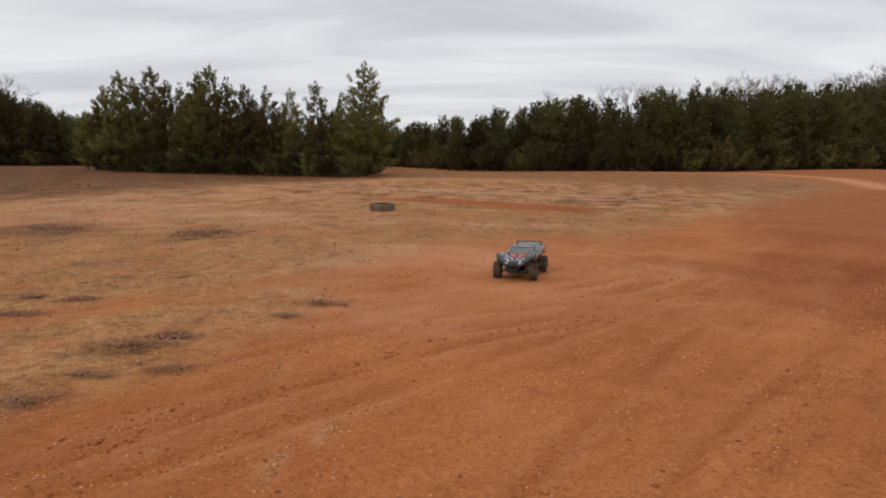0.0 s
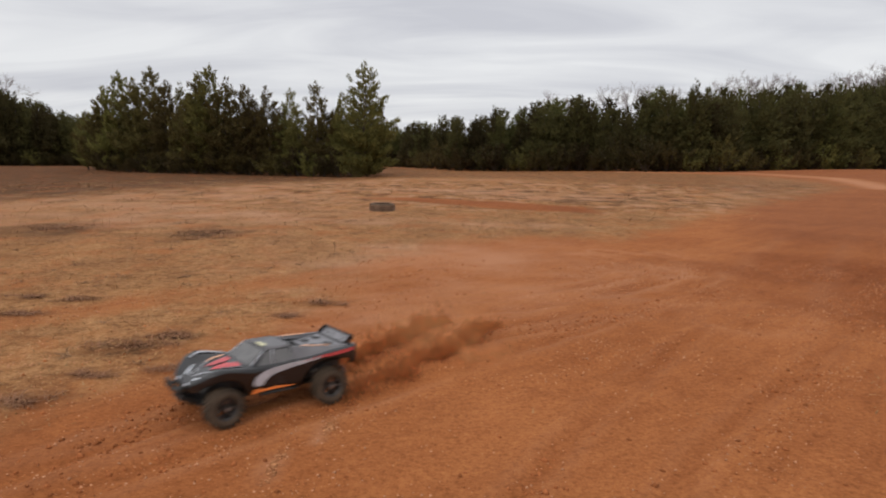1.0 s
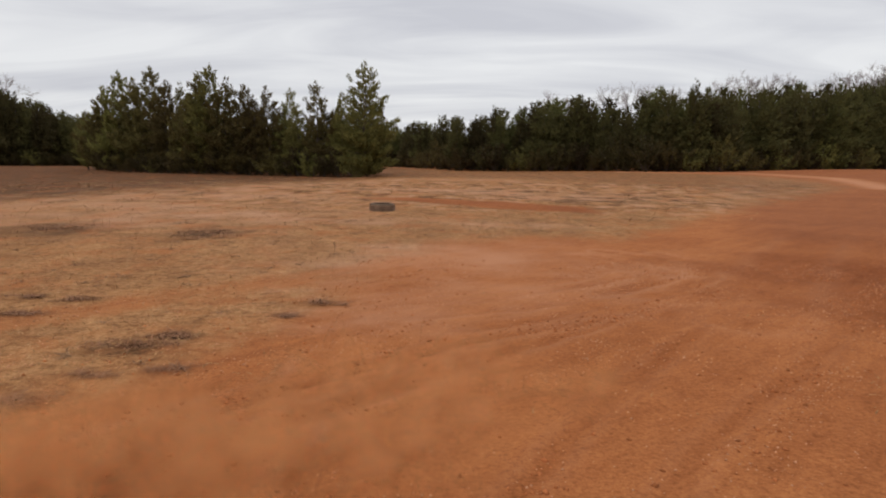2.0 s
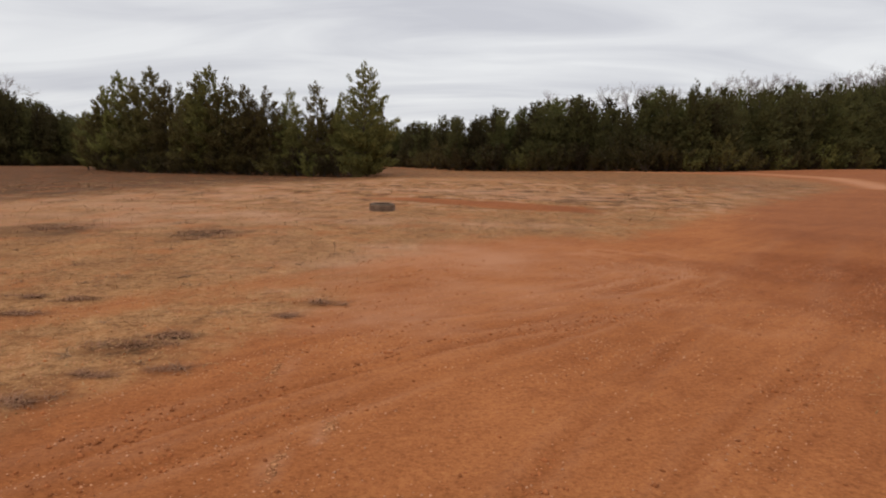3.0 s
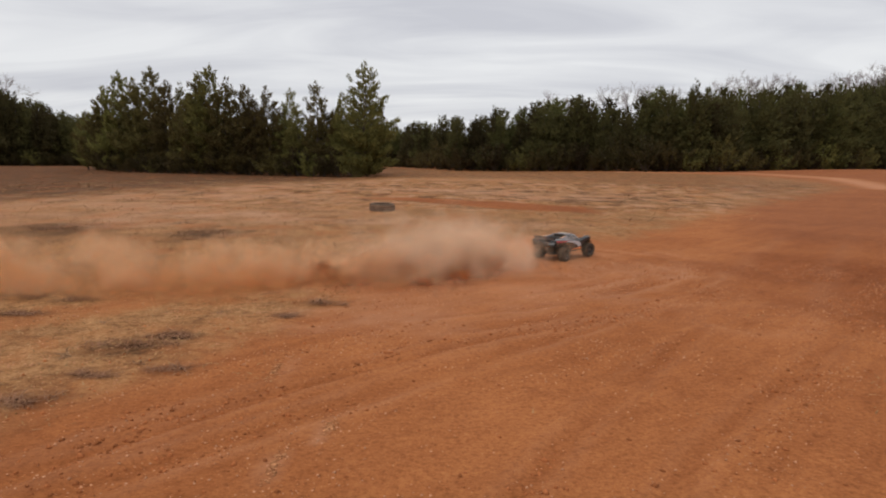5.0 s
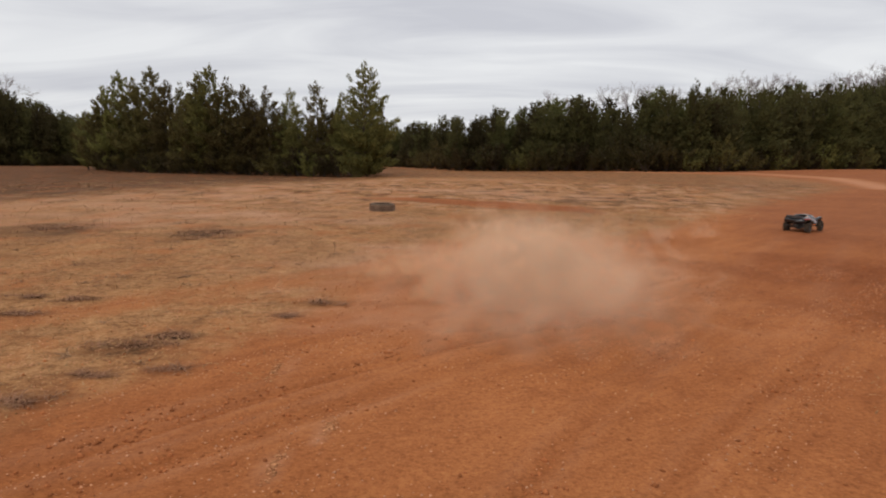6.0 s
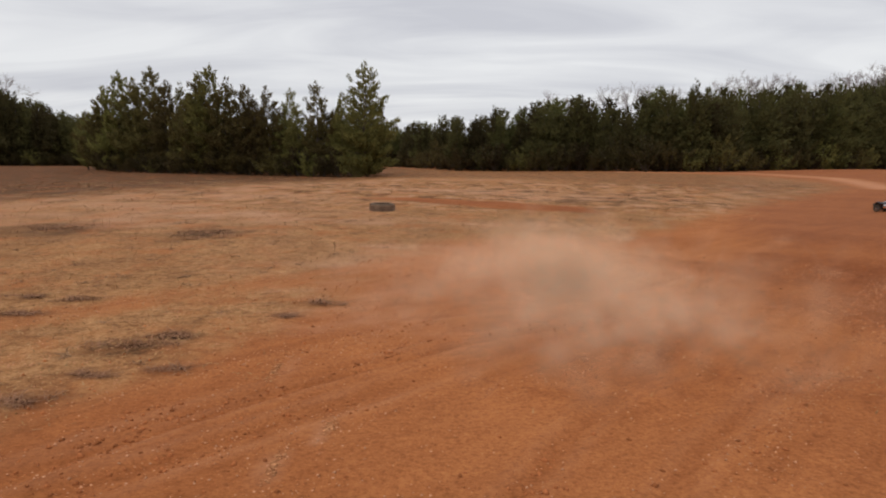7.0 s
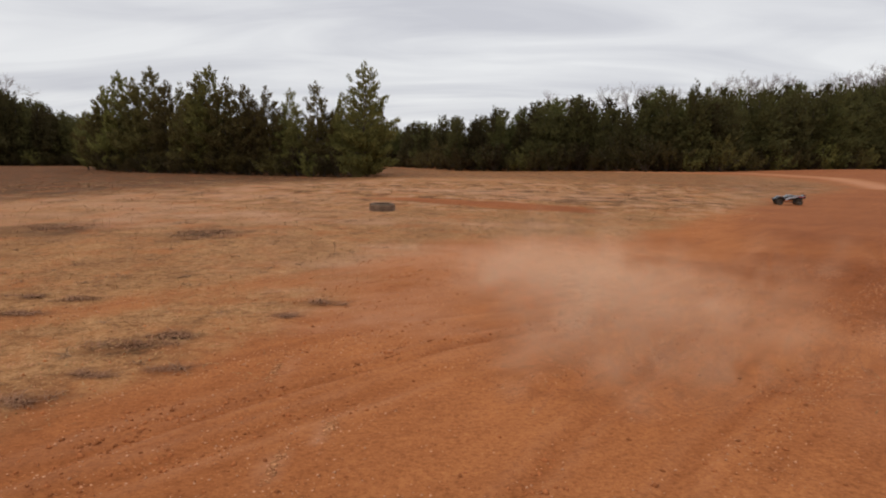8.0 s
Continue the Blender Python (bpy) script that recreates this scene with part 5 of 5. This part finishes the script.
# truck over the ground: seconds, x, y, heading, nose-up pitch, roll
DRIVE = [(0.0, 0.89, 7.30, -109, 0, 0), (0.3, 0.48, 6.08, -110.5, 0, 0), (0.4, 0.33, 5.62, -110.5, 0, 0), (0.6, 0.01, 4.86, -114, 0, 0), (0.8, -0.38, 4.10, -127.5, 1, 0),
         (0.9, -0.64, 3.70, -135, 1.5, 0), (1.0, -0.96, 3.32, -141, 1.5, 0), (1.1, -1.34, 2.95, -148, 1.5, 0), (1.2, -1.755, 2.57, -159, 1.5, 0), (1.35, -2.5, 2.20, -168, 1, 0), (1.6, -4.1, 1.85, -180, 0, 0),
         (1.9, -5.8, 1.95, -199, 0, 0), (2.2, -7.2, 2.6, -222, 0, 0), (2.5, -8.2, 3.7, -242, 0, 0), (2.8, -8.7, 4.9, -262, 0, 0), (3.1, -8.7, 5.9, -285, 0, 0), (3.4, -8.0, 6.7, -315, 0, 0),
         (3.7, -6.8, 6.95, -345, 0, 0), (4.0, -4.98, 6.88, -366, 1, 1), (4.1, -4.33, 6.85, -365, 1, 1), (4.2, -3.65, 6.84, -360, 1, 1), (4.3, -2.97, 6.86, -348, 1, 1), (4.4, -2.25, 6.94, -342, 1, 1),
         (4.5, -1.53, 7.10, -328, 1, 1), (4.6, -0.87, 7.32, -311, 1, 1), (4.7, -0.22, 7.58, -308, 1, 1), (4.9, 1.05, 8.3, -312, 1, 0), (5.2, 2.75, 9.7, -320, 0, 1), (5.5, 4.3, 11.1, -328, 0, 1),
         (5.8, 5.83, 12.25, -329, 0, 1), (6.0, 7.20, 12.92, -321, 0, 1), (6.3, 9.20, 14.20, -312, 0, 1), (6.5, 10.75, 15.35, -298, 0, 1), (6.75, 12.2, 17.0, -268, 0, 1), (7.0, 12.78, 18.5, -240, 0, 1),
         (7.2, 12.60, 19.0, -228, 0, 0), (7.4, 12.33, 19.6, -216, 2, 0), (7.5, 12.17, 19.85, -211, 6, 0), (7.6, 11.97, 20.1, -206, 2, 0), (7.8, 11.51, 20.55, -198, 0, 0), (8.0, 11.11, 20.95, -192, 0, 0)]
D_T = [row[0] for row in DRIVE]


def drive_at(t):
    return [float(np.interp(t, D_T, [row[i] for row in DRIVE])) for i in range(1, 6)]


def wheel_spot(t, ax, s):
    x, y, head, _, _ = drive_at(t)
    a = radians(head)
    return x + ax * math.cos(a) - s * TRACK * math.sin(a), y + ax * math.sin(a) + s * TRACK * math.cos(a)


# ---- dust: clouds of fine grains in rigid puffs that rise, drift apart and settle ----


def puff_mesh(name, sigma, count, grain, seed, material, flat=0.75):
    r = np.random.default_rng(seed)
    blobs = r.normal(0, 0.62, (7, 3))
    c = (blobs[r.integers(0, 7, count)] + r.normal(0, 0.72, (count, 3))) * sigma * np.array([1, 1, flat])
    a = r.normal(0, 1, (count, 3))
    a /= np.linalg.norm(a, axis=1, keepdims=True)
    b = np.cross(a, r.normal(0, 1, (count, 3)))
    b /= np.linalg.norm(b, axis=1, keepdims=True)
    size = (grain * r.uniform(0.6, 1.5, count))[:, None]
    rim = [c + (a * math.cos(k * math.pi / 5) + b * math.sin(k * math.pi / 5)) * size for k in range(10)]
    dome = c + np.cross(a, b) * size * 0.2
    v = np.stack([dome] + rim, 1)
    f = np.array([(0, k + 1, (k + 1) % 10 + 1) for k in range(10)])[None] + (np.arange(count) * 11)[:, None, None]
    me = solid(name, v.reshape(-1, 3), f.reshape(-1, 3), material)
    layer = me.attributes.new("thickness", "FLOAT", "POINT")
    layer.data.foreach_set("value", np.tile(np.array([1.0] + [0.0] * 10, dtype=np.float32), count))
    me.polygons.foreach_set("use_smooth", [True] * len(me.polygons))
    return me


FRESH = [puff_mesh("thrown_clay", 0.055, 90, 0.036, 60 + i, THROWN_CLAY, 0.7) for i in range(3)]
SPRAY = [puff_mesh("sprayed_clay", 0.034, 70, 0.027, 95 + i, THROWN_CLAY, 0.6) for i in range(3)]
TAN = [puff_mesh("tan_dust", 0.18, 66, 0.11, 90 + i, TAN_DUST, 0.6) for i in range(3)]
FINE = [puff_mesh("fine_dust", 0.20, 66, 0.12, 65 + i, LOW_DUST, 0.6) for i in range(3)]
THIN = [puff_mesh("thin_dust", 0.20, 60, 0.12, 70 + i, HAZE_DUST, 0.6) for i in range(3)]
HAZE = [puff_mesh("hanging_dust", 0.34, 56, 0.21, 100 + i, HAZE_DUST, 0.75) for i in range(4)]
WIDE = [puff_mesh("wide_dust", 0.28, 60, 0.165, 80 + i, DUST, 0.8) for i in range(4)]
PUFFS = []


def puff(cloud, mesh, sigma, t0, start, climb, wind, life, slow=1.2, drift=(0.0, 0.0), settle=0.4):
    """One puff: lies in the soil until the wheels throw it up at t0, drifts, then settles."""
    ob = new("dust_puff", mesh)
    ob.parent = cloud
    x, y = start
    floor_z = ground_z(x, y)
    climb += floor_z
    deep = floor_z - 3.2 * sigma
    rows = [(0.0, (x, y, deep))] if t0 > 0.2 else []
    rows.append((max(t0 - 0.10, 0.05 if rows else 0.0), (x, y, deep)))
    for k in (0.0, 0.15, 0.35, 0.65, 1.0):
        age = life * k
        go = slow * (1 - math.exp(-age / slow))
        rows.append((t0 + 0.05 + age, (x + wind[0] * go + drift[0] * age, y + wind[1] * go + drift[1] * age, floor_z + (climb - floor_z) * (0.45 + 0.55 * (1 - math.exp(-age / 0.35))))))
    x1, y1 = rows[-1][1][:2]
    rows.append((t0 + 0.05 + life * 1.3 + settle, (x1, y1, deep)))
    kept = [r for r in rows if r[0] < 7.95]
    if len(kept) < len(rows):
        a, b = kept[-1], rows[len(kept)]
        k = (8.0 - a[0]) / (b[0] - a[0])
        kept.append((8.0, tuple(p + (q - p) * k for p, q in zip(a[1], b[1]))))
    else:
        kept.append((8.0, (x1, y1, deep)))
    spin = random.uniform(0, 360)
    PUFFS.append((ob, [(t, pose(*p, 0, 0, spin)) for t, p in kept]))


def build_dust():
    r = random.Random(9)
    first = tagged(new("dust_trail"), "red clay dust thrown up by the truck's rear wheels", "dust", kind="stuff")
    for s in (1, -1):
        for i in range(33):
            t = 0.62 + 0.0185 * i
            x, y = wheel_spot(t - 0.01, -AXLE, s)
            puff(first, (SPRAY if i % 2 else FRESH)[r.randrange(3)], 0.05, t + 0.02, (x + r.uniform(-0.03, 0.03), y + r.uniform(-0.03, 0.03)), r.uniform(0.01, 0.075), (r.uniform(0.1, 0.6), r.uniform(-0.15, 0.2)), r.uniform(0.20, 0.34), settle=0.10)
    for i in range(52):
        t = 0.74 + 0.0130 * i
        x, y = wheel_spot(t, -AXLE, r.choice((1, -1)))
        puff(first, FINE[r.randrange(3)], 0.20, t + 0.20, (x + r.uniform(-0.1, 0.2), y + r.uniform(-0.15, 0.1)), r.uniform(0.03, 0.13), (r.uniform(0.2, 1.9), r.uniform(-1.1, 0.15)), r.uniform(0.40, 0.75))
    second = tagged(new("dust_trail"), "pale clay dust hanging behind the turning truck", "dust", kind="stuff")
    for i in range(76):
        t = 3.90 + 0.0120 * i
        x, y = wheel_spot(t, -AXLE, r.choice((1, -1, -1)))
        puff(second, FRESH[r.randrange(3)], 0.06, t - 0.02, (x + r.uniform(-0.05, 0.05), y - 0.10 + r.uniform(-0.08, 0.04)), r.uniform(0.01, 0.05) if i % 3 else r.uniform(0.06, 0.14), (r.uniform(0.1, 1.4), r.uniform(-2.8, -0.8)), r.uniform(0.16, 0.32), settle=0.06)
    for i in range(40):
        t = 4.54 + 0.0075 * i
        x, y = wheel_spot(t, -AXLE, -1 if i % 3 else 1)
        puff(second, FRESH[r.randrange(3)], 0.06, t, (x + r.uniform(-0.05, 0.05), y - 0.05 + r.uniform(-0.06, 0.04)), r.uniform(0.05, 0.24), (r.uniform(0.2, 1.2), r.uniform(-1.0, -0.2)), r.uniform(0.22, 0.4), settle=0.08)
    for i in range(30):
        t = 4.12 + 0.02 * i
        x, y = wheel_spot(t, AXLE, -1)
        puff(second, FRESH[r.randrange(3)], 0.06, t, (x + r.uniform(-0.05, 0.05), y - 0.08 + r.uniform(-0.06, 0.04)), r.uniform(0.01, 0.05), (r.uniform(0.3, 2.0), r.uniform(-0.8, -0.2)), r.uniform(0.15, 0.3), settle=0.15)
    for i in range(46):
        t = 3.86 + 0.019 * i
        x, y = wheel_spot(t, -AXLE, -1)
        puff(second, FINE[r.randrange(3)], 0.20, t + 0.14, (x + r.uniform(-0.2, 0.2), y - 0.15), r.uniform(0.02, 0.10), (r.uniform(0.1, 0.6), r.uniform(-1.6, -0.3)), r.uniform(0.4, 0.8))
    for i in range(84):
        t = 3.66 + 0.0150 * i
        x, y = wheel_spot(t, -AXLE, r.choice((1, -1)))
        puff(second, TAN[r.randrange(3)], 0.19, t + 0.12, (x + r.uniform(-0.25, 0.25), y + r.uniform(-0.1, 0.25)), r.uniform(0.05, 0.36), (r.uniform(0.1, 0.6), r.uniform(-1.6, 0.2)), r.uniform(0.5, 1.1))
    third = tagged(new("dust_cloud"), "wide thin cloud of pale clay dust drifting over the lot", "dust", kind="stuff")
    # the cloud spun up in the turn: (count, target x, y, height, life, later drift)
    for kind, sigma, count, tx, ty, high, life, drift in (
            (WIDE, 0.27, 9, (0.6, 1.5), (6.0, 7.6), (0.10, 0.42), (1.3, 2.4), (0.04, -0.06)), (WIDE, 0.27, 6, (0.1, 1.0), (5.4, 7.0), (0.06, 0.32), (0.9, 1.7), (0.05, -0.1)),
            (WIDE, 0.27, 5, (0.0, 1.1), (4.7, 5.9), (0.03, 0.2), (1.2, 1.9), (0.40, -0.16)), (HAZE, 0.33, 12, (0.0, 1.1), (4.1, 5.6), (0.03, 0.16), (2.0, 3.6), (0.6, -0.14)),
            (HAZE, 0.33, 24, (0.5, 1.6), (5.6, 7.6), (0.08, 0.45), (2.4, 3.7), (0.06, -0.08)), (HAZE, 0.33, 9, (0.4, 1.6), (4.6, 6.4), (0.05, 0.3), (2.6, 3.8), (0.3, -0.12)),
            (HAZE, 0.33, 5, (-0.7, 0.4), (5.2, 6.6), (0.04, 0.2), (1.4, 2.6), (0.05, -0.05))):
        for i in range(count):
            t = r.uniform(4.62, 5.02)
            x, y = wheel_spot(t, -AXLE, r.choice((1, -1)))
            gx, gy = r.uniform(*tx), r.uniform(*ty)
            puff(third, kind[r.randrange(4)], sigma, t + 0.10, (x, y), r.uniform(*high), ((gx - x) / 0.6, (gy - y) / 0.6), r.uniform(*life), 0.6, (drift[0] * r.uniform(0.35, 1.15), drift[1]))
    for i in range(8):
        t = 5.05 + 0.08 * i
        x, y = wheel_spot(t, -AXLE, 1)
        puff(third, THIN[r.randrange(3)], 0.18, t + 0.1, (x + r.uniform(-0.2, 0.2), y + r.uniform(-0.2, 0.2)), r.uniform(0.05, 0.2), (r.uniform(-0.3, 0.1), -0.4), r.uniform(0.3, 0.7), 1.0)


build_dust()


def motions():
    walk(truck, [(t, pose(x, y, ground_z(x, y) + 0.001, roll, -up, head)) for t, x, y, head, up, roll in DRIVE])
    for ob, rows in PUFFS:
        walk(ob, rows)
    steer = [(0.0, 4), (0.7, 14), (1.2, 6), (2.0, -14), (3.6, -14), (4.1, -18), (4.4, 12), (4.7, -14), (5.5, -4), (6.2, 8), (6.8, 16), (8.0, 8)]
    for w, ax, s in wheels:
        rows, spin, last = [], 0.0, drive_at(0)[:2]
        for f in range(241):
            t = f / 30
            here = drive_at(t)[:2]
            spin += min(math.degrees(math.hypot(here[0] - last[0], here[1] - last[1]) / WHEEL_R), 70)
            last = here
            turn = float(np.interp(t, [q[0] for q in steer], [q[1] for q in steer])) if ax > 0 else 0.0
            rows.append((t, pose(ax, s * TRACK, WHEEL_R, 0, spin % 360, turn)))
        walk(w, rows)


motions()
